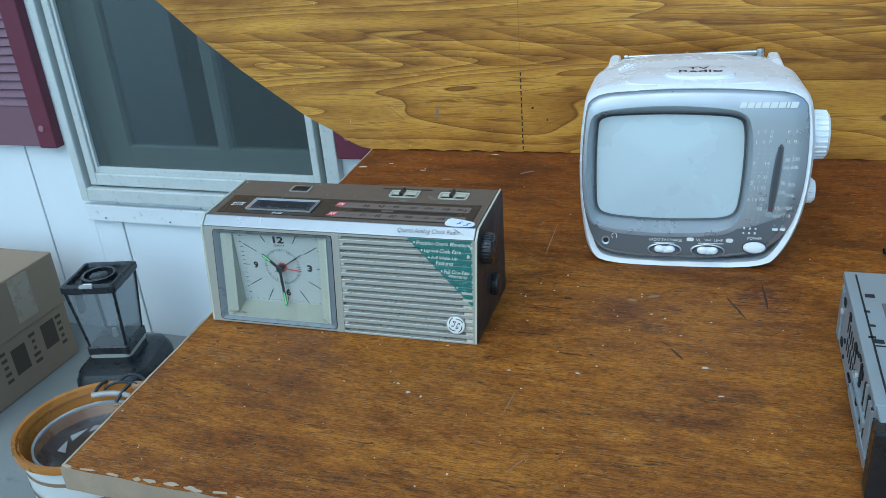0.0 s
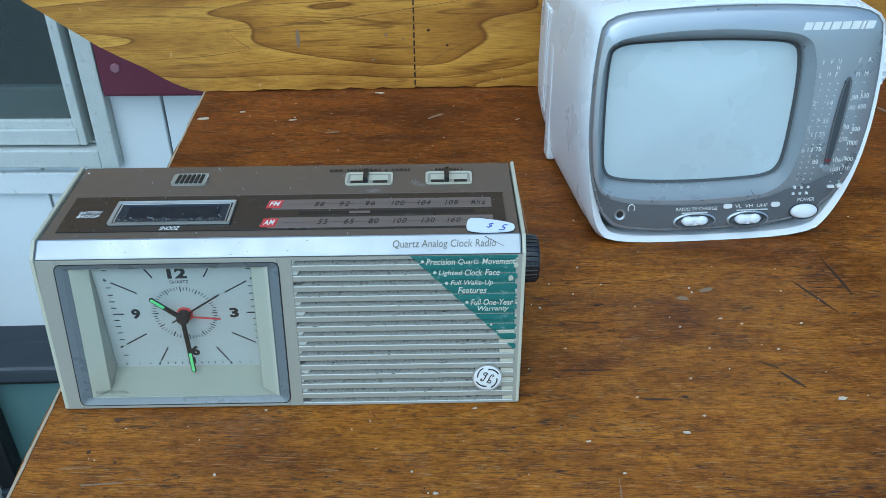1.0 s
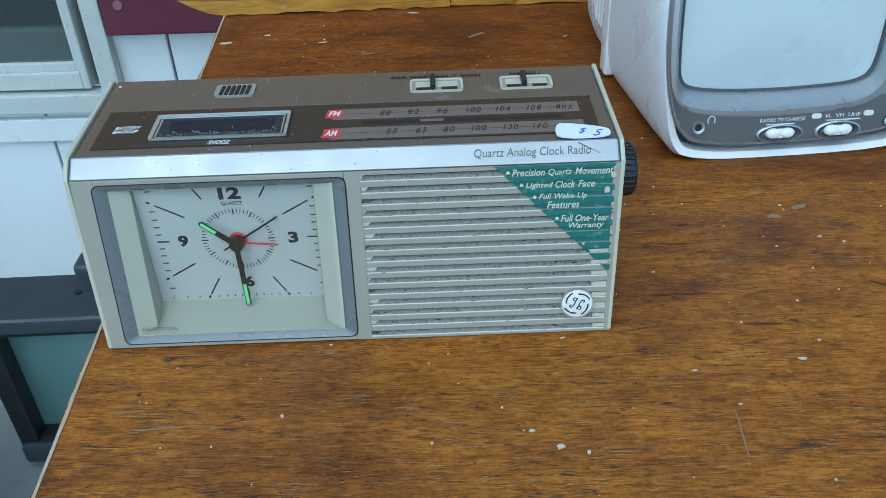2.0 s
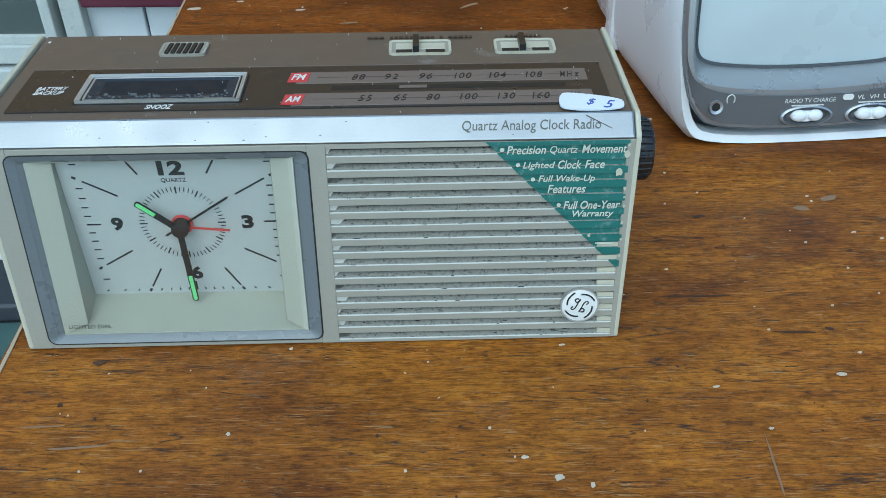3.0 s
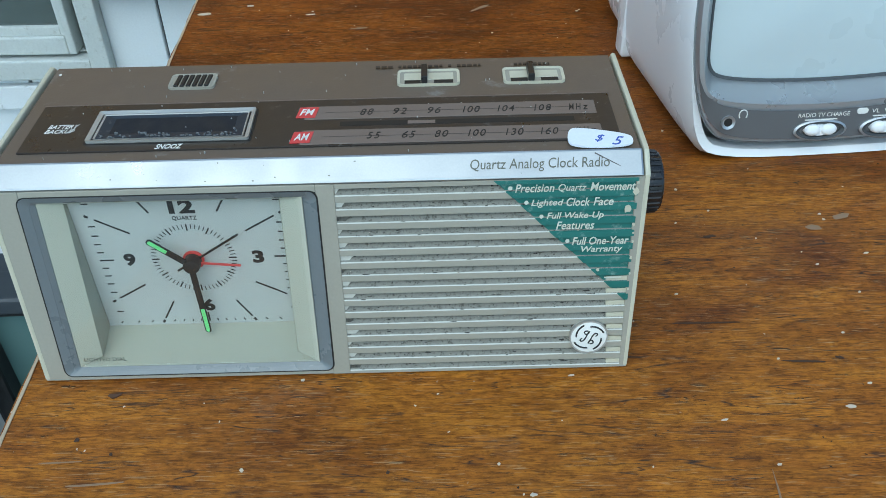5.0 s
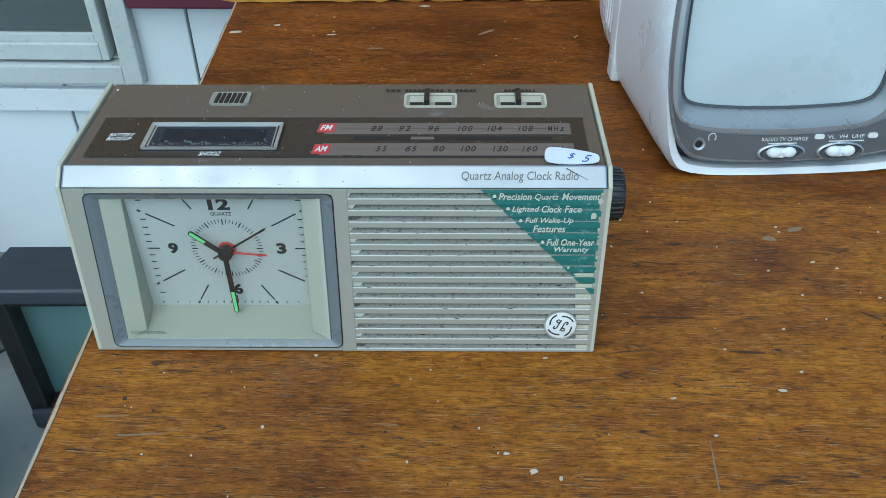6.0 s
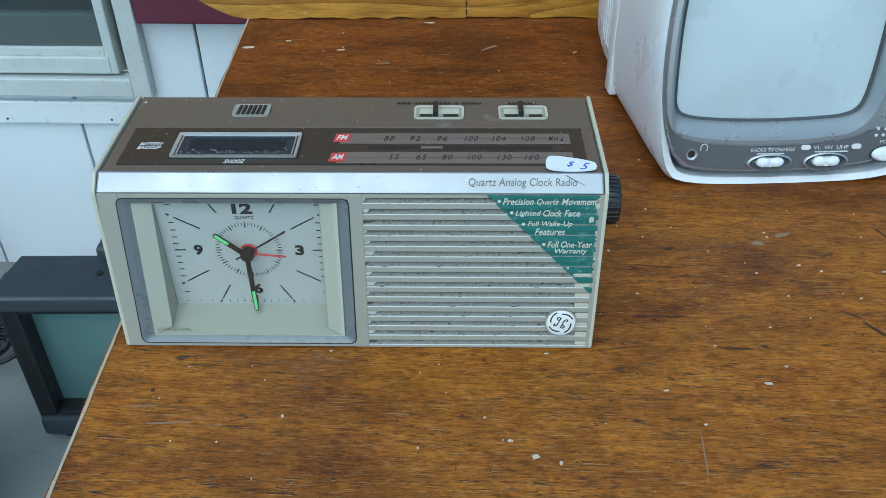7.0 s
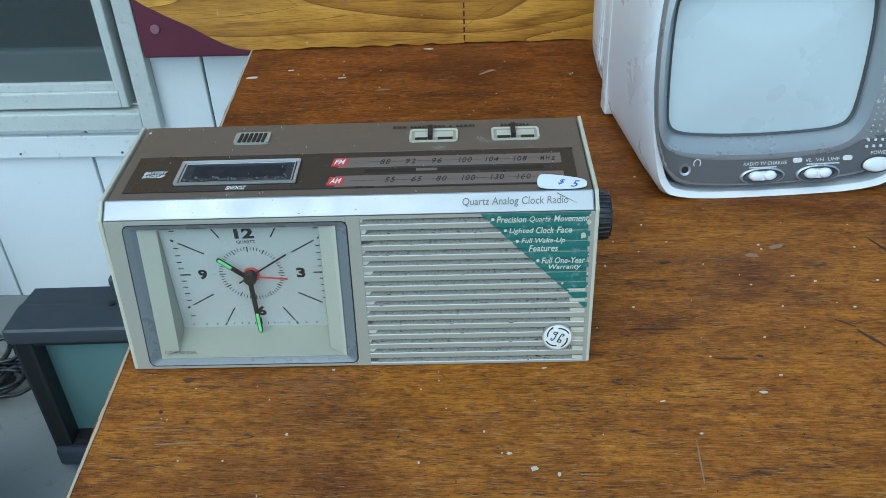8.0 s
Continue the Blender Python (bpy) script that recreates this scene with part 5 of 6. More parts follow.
    scr_raw = [(3, 81), (30, 82.5), (60, 83), (90, 82), (113, 80), (116.5, 70), (117, 45), (115.5, 15), (113, 1), (105, -3.5), (90, -5), (58, -6), (28, -5.0), (7, -2.5), (1.5, 3), (0.5, 15), (0, 45), (1, 70)]
    scr = smooth_loop([((60 + (x - 58) * 1.05) * MM, (38.5 + (y - 38.5) * 1.015 - 1.8) * MM) for x, y in scr_raw], 2)
    on("seam", band([(cx + (u - cx) * 1.006, cy + (v - cy) * 1.006) for u, v in face_o], face_o, -0.004, -0.0012, -0.0012), M_TVLINE)
    third = [(a[0] + (b[0] - a[0]) * 0.30, a[1] + (b[1] - a[1]) * 0.30) for a, b in zip(face_o, mid)]
    bz = on("bezel", loft([[(*p, z) for p in ring_] for ring_, z in ((face_o, -0.004), (face_o, -0.0016), ([(a[0] + (b[0] - a[0]) * 0.12, a[1] + (b[1] - a[1]) * 0.12) for a, b in zip(face_o, mid)], 0.0014), (third, 0.0031), (mid, 0.0038))], (False, False)), M_TVS, label="silver painted front bezel", smooth=True)
    on("screen_surround", band(mid, scr, -0.012, 0.0037, -0.0085), M_TVS, label="silver funnel round the screen", smooth=True)
    on("screen_gasket", band(scr, [(0.058 + (u - 0.058) * 0.975, 0.0385 + (v - 0.0385) * 0.970) for u, v in scr], -0.012, -0.0083, -0.0088), M_TVSEAM)
    bm = bmesh.new()
    rings = [[bm.verts.new((0.058 + (u - 0.058) * s, 0.0385 + (v - 0.0385) * s, -0.0100 + 0.0048 * (1 - s * s))) for u, v in scr] for s in (0.98, 0.93, 0.86, 0.77, 0.66, 0.54, 0.42, 0.3, 0.18, 0.06)]
    for a, b in zip(rings, rings[1:]):
        for i in range(len(a)):
            j = (i + 1) % len(a)
            bm.faces.new((a[i], a[j], b[j], b[i]))
    bm.faces.new(rings[-1])
    on("picture_tube", bm, M_TUBE, label="blank pale grey screen glass", smooth=True)
    # grey crescent under and beside the screen, the silver's dim reflection put into colour
    k = len(face_o)

    def lerp(a, b, t):
        return (a[0] + (b[0] - a[0]) * t, a[1] + (b[1] - a[1]) * t)
    cres_o, cres_i = [], []
    for i in range(k):
        a, b = face_o[i], mid[i]
        low = max(0.0, min(1.0, (0.004 - a[1]) / 0.022))
        cres_o.append(lerp(a, b, 0.14))
        cres_i.append(lerp(a, b, 0.142 + 0.72 * low))
    bm = bmesh.new()

    def height(a, b, p):
        d = math.hypot(b[0] - a[0], b[1] - a[1])
        return 0.0014 + 0.0024 * min(1.0, (math.hypot(p[0] - a[0], p[1] - a[1]) / d) * 1.6) + 0.0010
    va = [bm.verts.new((*p, height(face_o[i], mid[i], p))) for i, p in enumerate(cres_o)]
    vb = [bm.verts.new((*p, height(face_o[i], mid[i], p))) for i, p in enumerate(cres_i)]
    for i in range(k):
        j = (i + 1) % k
        if math.hypot(cres_o[i][0] - cres_i[i][0], cres_o[i][1] - cres_i[i][1]) > 0.0004 or math.hypot(cres_o[j][0] - cres_i[j][0], cres_o[j][1] - cres_i[j][1]) > 0.0004:
            bm.faces.new((va[i], va[j], vb[j], vb[i]))
    cres = on("dim_lower_front", bm, M_TVG, label="dark grey lower front with its dim reflection painted in", smooth=True)
    Z = 0.0045
    # buttons
    for x, y, w, h, nm in ((0.0600, -0.0302, 0.0108, 0.0036, "rocker_button"), (0.0950, -0.0302, 0.0106, 0.0038, "rocker_button")):
        o = on(nm, band(oval(x, y, w + 0.0022, h + 0.0014), oval(x, y, w, h), 0.0, Z + 0.0006, Z), M_TVSEAM, label="white oval rocker button")
        bm = loft([[(*p, z) for p in oval(x, y, w * s, h * s)] for s, z in ((0.80, 0.0), (0.80, Z + 0.0004), (0.72, Z + 0.0010), (0.3, Z + 0.0012))])
        on("button_cap", bm, M_TVW, o, smooth=True)
        on("button_ring", band(oval(x, y, w + 0.0034, h + 0.0021), oval(x, y, w + 0.0021, h + 0.0013), 0.0, Z + 0.0003, Z + 0.0009), M_TVS, o, smooth=True)
        for k in (-1, 1):
            on("button_lobe", loft([[(*p, z) for p in oval(x + k * w * 0.40, y + 0.0004, w * 0.40 * s, h * 0.86 * s)] for s, z in ((1, Z), (0.96, Z + 0.0012), (0.75, Z + 0.0022), (0.35, Z + 0.0027))]), M_TVW, o, smooth=True)
    o = on("power_button", band(oval(0.132, -0.0262, 0.0098, 0.0056), oval(0.132, -0.0262, 0.0090, 0.0049), 0.0, Z, Z - 0.0004), M_TVSEAM, label="white power button")
    on("button_cap", loft([[(*p, z) for p in oval(0.132, -0.0262, 0.0088 * s, 0.0048 * s)] for s, z in ((1, 0.0), (1, Z), (0.8, Z + 0.0016), (0.4, Z + 0.0022))]), M_TVW, o, smooth=True)
    jk = on("headphone_jack", band(oval(0.0105, -0.0236, 0.0036, 0.0036), oval(0.0105, -0.0236, 0.0021, 0.0021), -0.002, 0.0052, 0.0046), M_TVS, label="round headphone socket", smooth=False)
    on("socket_hole", prism(oval(0.0105, -0.0236, 0.0022, 0.0022), 0.0, 0.0047), M_BLACK, jk)
    pts = [(0.0178 + 0.0022 * math.cos(a), -0.0198 + 0.0026 * math.sin(a), 0.0047) for a in [radians(-40 + 26 * i) for i in range(11)]]
    o = tube("headphone_sign", pts, 0.0003, M_WHITE, tv)
    o.data.transform(S)
    # tuning slot
    slot = on("tuning_slot", prism([(0.1402, 0.0035), (0.1444, 0.0035), (0.1492, 0.0565), (0.1450, 0.0565)], -0.001, 0.0042), M_TVSEAM, label="slanting tuning slot")
    on("slot_edge", band(smooth_loop([(0.1392, 0.0015), (0.1452, 0.0015), (0.1504, 0.0585), (0.1440, 0.0585)], 2), smooth_loop([(0.1402, 0.0028), (0.1444, 0.0028), (0.1492, 0.0570), (0.1450, 0.0570)], 2), 0.0, 0.0047, 0.0043), M_TVG, slot)
    on("needle", block(0.1403, 0.1450, 0.0062, 0.0078, 0.003, 0.0044, 0.0002), M_DULLRED, slot, "red tuning needle")
    on("slot_end", prism(oval(0.1417, 0.0020, 0.0030, 0.0024), 0.002, 0.0050), M_TVS, slot)
    # scale columns
    for s, x, y, w in (("V", 0.1282, 0.0665, 0.0018), ("V", 0.1332, 0.0668, 0.0018), ("U", 0.1384, 0.0670, 0.0018), ("L", 0.1278, 0.0588, 0.0016), ("H", 0.1328, 0.0590, 0.0018), ("H", 0.1380, 0.0632, 0.0018), ("F", 0.1378, 0.0592, 0.0016),
                       ("F", 0.1512, 0.0672, 0.0016), ("A", 0.1568, 0.0675, 0.0020), ("M", 0.1508, 0.0590, 0.0022), ("M", 0.1560, 0.0592, 0.0022),
                       ("2", 0.1265, 0.0420, 0.0018), ("5", 0.1255, 0.0262, 0.0018), ("6", 0.1240, 0.0125, 0.0018), ("7", 0.1305, 0.0310, 0.0018), ("11", 0.1288, 0.0222, 0.0030), ("13", 0.1280, 0.0128, 0.0034),
                       ("14", 0.1357, 0.0420, 0.0034), ("35", 0.1347, 0.0310, 0.0036), ("55", 0.1338, 0.0225, 0.0036), ("75", 0.1330, 0.0130, 0.0036), ("83", 0.1322, 0.0050, 0.0036),
                       ("88", 0.1508, 0.0450, 0.0036), ("90", 0.1503, 0.0385, 0.0036), ("98", 0.1485, 0.0265, 0.0036), ("100", 0.1475, 0.0190, 0.0050), ("106", 0.1458, 0.0055, 0.0050), ("108", 0.1450, -0.0005, 0.0050),
                       ("530", 0.1560, 0.0458, 0.0052), ("600", 0.1555, 0.0392, 0.0052), ("800", 0.1542, 0.0252, 0.0052), ("1000", 0.1530, 0.0165, 0.0066), ("1400", 0.1518, 0.0060, 0.0066), ("1710", 0.1508, 0.0000, 0.0066)):
        lettering("scale_mark", s, x, y, w, 0.0028, 0.0042, M_WHITE, bz, 0, S)
    dots = bmesh.new()
    for c0, c1 in ((0.1290, 0.1230), (0.1340, 0.1272), (0.1390, 0.1318)):
        for i in range(17):
            t = i / 16
            x, y = c0 + (c1 - c0) * t + 0.0014, 0.055 - 0.060 * t
            prism(oval(x, y, 0.00032, 0.00032, 6), 0.0015, 0.0043, dots)
    for c0, c1 in ((0.1520, 0.1470), (0.1578, 0.1528)):
        for i in range(13):
            t = i / 12
            prism(oval(c0 + (c1 - c0) * t - 0.0006, 0.055 - 0.062 * t, 0.00032, 0.00032, 6), 0.0015, 0.0043, dots)
    for i in range(3):
        block(0.1225 + i * 0.0044, 0.1238 + i * 0.0044, -0.0106, -0.0092, 0.0015, 0.0054, bm=dots)
        block(0.1220 + i * 0.0044, 0.1234 + i * 0.0044, -0.0146, -0.0132, 0.0015, 0.0054, bm=dots)
    block(0.1448, 0.1490, -0.0110, -0.0094, 0.0015, 0.0054, bm=dots)
    block(0.1508, 0.1548, -0.0108, -0.0092, 0.0015, 0.0054, bm=dots)
    tagged(on("scale_dots", dots, M_WHITE, bz), kind="stuff")
    lettering("panel_text", "RADIO TV CHARGE", 0.0470, -0.0228, 0.0270, 0.0022, 0.0050, M_WHITE, bz, 0, S)
    on("text_line", block(0.0510, 0.0680, -0.0246, -0.0242, 0.001, 0.0051), M_WHITE, cres)
    for x in (0.0778, 0.1092):
        on("pill_mark", prism(round_rect(x, x + 0.0058, -0.0222, -0.0192, 0.0014), 0.001, 0.0052), M_WHITE, cres)
    lettering("panel_text", "VL  VH  UHF", 0.0855, -0.0220, 0.0215, 0.0022, 0.0050, M_WHITE, bz, 0, S)
    on("text_line", block(0.0870, 0.1075, -0.0240, -0.0236, 0.001, 0.0051), M_WHITE, cres)
    lettering("panel_text", "POWER", 0.1262, -0.0192, 0.0112, 0.0023, 0.0050, M_WHITE, bz, 0, S)
    # the maker's mark: pale slanted bars
    mark = thing("maker_mark", label="pale slanted bars of the maker's mark")
    mark.parent = tv
    x = 0.1135
    for w in (0.0048, 0.0048, 0.0040, 0.0052, 0.0052, 0.0050, 0.0018, 0.0052):
        on("mark_bar", prism([(x, 0.0868), (x + w, 0.0868), (x + w + 0.0012, 0.0912), (x + 0.0012, 0.0912)], 0.0010, 0.0040), M_WHITE, mark)
        x += w + 0.0010
    # top: front plate, badge, dimples, antenna
    lid_plane = Matrix.Translation((0, 0.016, 0.1497)) @ pose(0, 0, 0, -4.9)
    bm = prism(smooth_loop([(0.022, 0.004), (0.076, 0.002), (0.136, 0.004), (0.134, 0.044), (0.116, 0.054), (0.044, 0.054), (0.024, 0.044)], 2), -0.008, -0.0001, bev=0.0012)
    bmesh.ops.transform(bm, matrix=lid_plane, verts=bm.verts)
    part("top_plate", bm, M_TVW, tv, "white plate at the front of the top", True)
    bm = prism(smooth_loop([(0.056, 0.016), (0.110, 0.016), (0.113, 0.050), (0.104, 0.074), (0.064, 0.074), (0.054, 0.050)], 2), -0.006, 0.0034, bev=0.0016)
    bmesh.ops.transform(bm, matrix=lid_plane, verts=bm.verts)
    bdg = part("top_badge", bm, M_TVW, tv, "raised white badge on the top", True)
    B2 = lid_plane @ Matrix.Translation((0, 0, 0.0035))
    lettering("badge_text", "TV", 0.0735, 0.0530, 0.0180, 0.0110, 0, M_BLACK, bdg, 0, B2, 0.012)
    lettering("badge_text", "Radio", 0.0660, 0.0360, 0.0360, 0.0120, 0, M_BLACK, bdg, 0, B2, 0.012)
    bm = bmesh.new()
    for row in range(4):
        for i in range(12):
            x, y = 0.014 + i * 0.0058 + row * 0.002, 0.086 + row * 0.0090 + 0.010 * math.sin(math.pi * i / 11)
            rod((x, y, -0.006), (x, y, 0.0004), 0.0012, seg=8, bm=bm)
    bmesh.ops.transform(bm, matrix=lid_plane, verts=bm.verts)
    tagged(part("speaker_dimples", bm, M_TVW, tv, "rows of small raised dimples"), kind="stuff")
    part("antenna_cradle", block(0.012, 0.146, 0.196, 0.210, 0.1015, 0.1200, 0.004, 3), M_TVW, tv, smooth=True)
    an = part("antenna", rod((0.016, 0.203, 0.1290), (0.146, 0.203, 0.1315), 0.0021, 0.0027, 16), M_ANT, tv, "folded chrome telescopic antenna", True)
    part("antenna_tip", rod((0.012, 0.203, 0.1289), (0.0165, 0.203, 0.1290), 0.0030, seg=16, bev=0.0006), M_ANT, an, smooth=True)
    part("antenna_hinge", rod((0.144, 0.203, 0.1185), (0.144, 0.203, 0.1355), 0.0042, seg=20, bev=0.0008), M_ANT, an, smooth=True)
    for x0, x1 in ((-0.002, 0.009), (0.151, 0.162)):
        part("shoulder", block(x0, x1, 0.150, 0.2075, 0.0965, 0.1310, 0.0045, 3), M_TVW, tv, smooth=True)
    # knobs on the side
    for y, z, rad, x0, x1 in ((0.043, 0.0995, 0.0205, 0.166, 0.1870), (0.043, 0.0505, 0.0103, 0.166, 0.1820)):
        kb = part("knob", loft([[(x, y + rad * s * math.cos(2 * math.pi * i / 40), z + rad * s * math.sin(2 * math.pi * i / 40)) for i in range(40)] for x, s in ((x0, 1.0), (x0 + 0.009, 1.0), (x0 + 0.0095, 0.95), (x1 - 0.002, 0.93), (x1, 0.82))]), M_TVW, tv, "white ribbed knob", True)
        bm = bmesh.new()
        for i in range(26):
            a = 2 * math.pi * i / 26
            rod((x0 + 0.010, y + rad * 0.945 * math.cos(a), z + rad * 0.945 * math.sin(a)), (x1 - 0.002, y + rad * 0.93 * math.cos(a), z + rad * 0.93 * math.sin(a)), 0.0009, seg=6, bm=bm)
        tagged(part("ribbing", bm, M_TVW, kb), kind="stuff")


M_ANT = plain("chrome_antenna", (0.42, 0.42, 0.42), 0.2, 1.0, vary=0.05, size=100, relief=0)
portable_television()


# ---------------------------------------------------------------- car stereo and loose wires
M_STEEL = plain("galvanised_steel", (0.34, 0.385, 0.405), 0.42, 0.35, vary=0.2, size=30, fine=700, relief=0.1, dirt=(0.28, 0.30, 0.31), dirt_at=0.66)
M_HOLE = flat("dark_hole", (0.012, 0.012, 0.013), 0.8)


def car_stereo():
    s = thing("car_stereo", pose(0.4995, 0.068, TOP, 0, 0, 0.8), label="bare galvanised steel car stereo chassis lying on the table", category="car stereo")
    L, Wd, Hh = 0.176, 0.178, 0.052
    part("chassis", block(0, Wd, -L, 0, 0.001, Hh, 0.0012), M_STEEL, s)
    part("lid", block(-0.0008, Wd + 0.0008, -L + 0.012, 0.0008, Hh - 0.004, Hh + 0.0012, 0.0008), M_STEEL, s, "folded steel lid")
    part("front_frame", block(-0.003, Wd + 0.003, -L - 0.010, -L + 0.004, 0.002, Hh - 0.002, 0.002), M_KNOB, s, "black front frame")
    part("side_rail", block(-0.0022, 0.0004, -0.165, -0.088, 0.008, 0.016, 0.0008), M_STEEL, s)
    part("side_clip", block(-0.0030, 0.0004, -0.150, -0.094, 0.026, 0.030, 0.0008), M_STEEL, s)
    for y in (-0.012, -0.155):
        part("flange", block(-0.0016, 0.0004, y - 0.006, y + 0.006, 0.006, 0.046, 0.0006), M_STEEL, s)
    # vents: rows of short slanted slots in the side
    for col in range(2):
        for i in range(6):
            y = -0.046 - i * 0.0078 - (0.004 if col else 0)
            z = 0.0345 - col * 0.0125
            bm = prism([(-0.0012, -0.0052), (0.0012, -0.0048), (0.0012, 0.0052), (-0.0012, 0.0048)], 0, 0.0006)
            bmesh.ops.transform(bm, matrix=Matrix.Translation((0.0002, y, z)) @ pose(0, 0, 0, 90, 0, -90), verts=bm.verts)
            part("vent_slot", bm, M_HOLE, s)
    for y, z in ((-0.022, 0.040), (-0.030, 0.012), (-0.085, 0.041), (-0.115, 0.041), (-0.108, 0.022), (-0.135, 0.020)):
        part("square_hole", block(-0.0010, 0.0004, y - 0.0035, y + 0.0035, z - 0.0025, z + 0.0025), M_HOLE, s)
    for y, z in ((-0.018, 0.030), (-0.100, 0.030), (-0.125, 0.012)):
        part("screw", rod((-0.0022, y, z), (0.0002, y, z), 0.0030, seg=14, bev=0.0006), M_CHROME, s)
    # raised tabs and holes on the lid
    part("lid_recess", block(0.018, 0.046, -0.075, -0.045, Hh + 0.0008, Hh + 0.0018, 0.0004), M_TVG, s)
    part("lid_tab", block(0.022, 0.040, -0.062, -0.050, Hh + 0.001, Hh + 0.0050, 0.001), M_STEEL, s)
    for x, y in ((0.012, -0.035), (0.010, -0.095), (0.050, -0.090), (0.014, -0.130), (0.06, -0.13), (0.030, -0.082)):
        part("lid_hole", block(x - 0.003, x + 0.003, y - 0.0022, y + 0.0022, Hh + 0.0004, Hh + 0.0016), M_HOLE, s)
    for x, y in ((0.034, -0.070), (0.012, -0.155)):
        part("screw", rod((x, y, Hh + 0.001), (x, y, Hh + 0.0032), 0.0034, seg=14, bev=0.0006), M_CHROME, s)
    r = random.Random(11)
    for i in range(16):
        y, z, a = r.uniform(-0.160, -0.02), r.choice((0.008, 0.012, 0.043, 0.046, 0.020)), r.uniform(0.0012, 0.0040)
        part("punched_hole", block(-0.0011, 0.0004, y - a, y + a, z - 0.0010, z + 0.0010), M_HOLE, s)
    for y in (-0.112, -0.132, -0.146, -0.158, -0.168):
        part("side_slit", block(-0.0013, 0.0004, y - 0.0016, y + 0.0016, 0.010, 0.046), M_HOLE, s)
    part("slit_frame", block(-0.0020, 0.0004, -0.1405, -0.1385, 0.004, 0.050, 0.0004), M_STEEL, s)
    for i in range(10):
        x, y = r.uniform(0.006, 0.09), r.uniform(-0.16, -0.01)
        part("punched_hole", block(x - r.uniform(0.001, 0.004), x + 0.002, y - 0.0012, y + 0.0012, Hh + 0.0004, Hh + 0.0015), M_HOLE, s)
    part("lid_seam", block(0.006, 0.0072, -0.160, -0.004, Hh + 0.0004, Hh + 0.0015), M_HOLE, s)
    part("lid_seam", block(0.006, 0.120, -0.1010, -0.1000, Hh + 0.0004, Hh + 0.0016), M_HOLE, s)
    # rear plugs with taped leads
    part("rear_plug", block(0.050, 0.090, 0.0, 0.014, 0.012, 0.032, 0.001), M_KNOB, s)
    part("lead", rod((0.06, 0.012, 0.022), (0.06, 0.030, 0.024), 0.004, seg=12), M_KNOB, s, smooth=True)
    tube("lead", [(0.060, 0.010, 0.024), (0.060, 0.05, 0.030), (0.062, 0.09, 0.022), (0.068, 0.13, 0.014), (0.074, 0.165, 0.010), (0.076, 0.180, 0.009)], 0.0032, M_KNOB, s, "black taped lead behind the chassis")
    part("tape_tag", block(0.0715, 0.0785, 0.172, 0.192, 0.006, 0.0105, 0.001), M_KNOB, s)
    for i in range(4):
        part("tape_print", block(0.0728, 0.0772, 0.1745 + i * 0.004, 0.1765 + i * 0.004, 0.0104, 0.0108), M_WHITE, s)
    tube("lead", [(0.050, 0.139, 0.006), (0.060, 0.141, 0.006), (0.072, 0.143, 0.007), (0.088, 0.146, 0.010)], 0.0030, M_KNOB, s)
    pl = part("phono_plug", rod((0.086, 0.148, 0.012), (0.110, 0.145, 0.012), 0.0055, 0.0048, 20, bev=0.001), M_RED, s, "red phono plug", True)
    pl2 = part("phono_plug", rod((0.092, 0.128, 0.009), (0.116, 0.124, 0.009), 0.0055, 0.0048, 20, bev=0.001), M_WHITE, s, "white phono plug", True)
    tube("lead", [(0.108, 0.145, 0.012), (0.13, 0.14, 0.012), (0.15, 0.09, 0.014), (0.13, 0.02, 0.020), (0.11, 0.004, 0.02)], 0.0022, M_KNOB, s)


car_stereo()
w = thing("loose_wire", pose(0, 0, TOP), label="thin black wire with a bared end lying on the table", category="wire")
tube("wire", [(0.596, 0.372, 0.003), (0.604, 0.355, 0.003), (0.620, 0.312, 0.002), (0.66, 0.270, 0.002), (0.72, 0.22, 0.002), (0.80, 0.21, 0.002)], 0.0017, M_KNOB, w)
tube("bared_end", [(0.590, 0.384, 0.004), (0.593, 0.379, 0.004), (0.596, 0.373, 0.003), (0.598, 0.369, 0.003)], 0.0010, M_RUB, w, "twisted copper end")

# ---------------------------------------------------------------- on the ground beside the table
M_CRT = plain("charcoal_television_plastic", (0.035, 0.042, 0.052), 0.5, vary=0.12, size=25, fine=900, relief=0.3, dirt=(0.085, 0.095, 0.105), dirt_at=0.68)
M_CRTB = plain("black_television_bezel", (0.014, 0.014, 0.015), 0.4, vary=0.15, size=30)
M_CRTG = plain("green_grey_tube", (0.10, 0.17, 0.165), 0.1, vary=0.04, size=8, relief=0, coat=0.5)
M_CARD = plain("brown_cardboard", (0.30, 0.22, 0.145), 0.85, vary=0.1, size=12, fine=260, relief=0.25, dirt=(0.23, 0.165, 0.11), dirt_at=0.62)
M_CARDINK = plain("brown_box_print", (0.085, 0.06, 0.04), 0.85, vary=0.2, size=100)
M_PACK = plain("packing_tape", (0.38, 0.30, 0.21), 0.3, vary=0.08, size=30)
M_JAR = thin_pane("smoky_jar_plastic", (0.74, 0.77, 0.79), 0.06, 0.38, (0.36, 0.38, 0.39))
M_BLK = plain("black_appliance_plastic", (0.016, 0.018, 0.021), 0.3, vary=0.2, size=40, dirt=(0.05, 0.055, 0.06), dirt_at=0.7)
M_AMBER = plain("amber_glazed_rim", (0.42, 0.17, 0.025), 0.3, vary=0.25, size=25, dirt=(0.20, 0.075, 0.012), dirt_at=0.6)
M_CROCK = plain("brown_crock", (0.11, 0.055, 0.025), 0.3, vary=0.2, size=30)
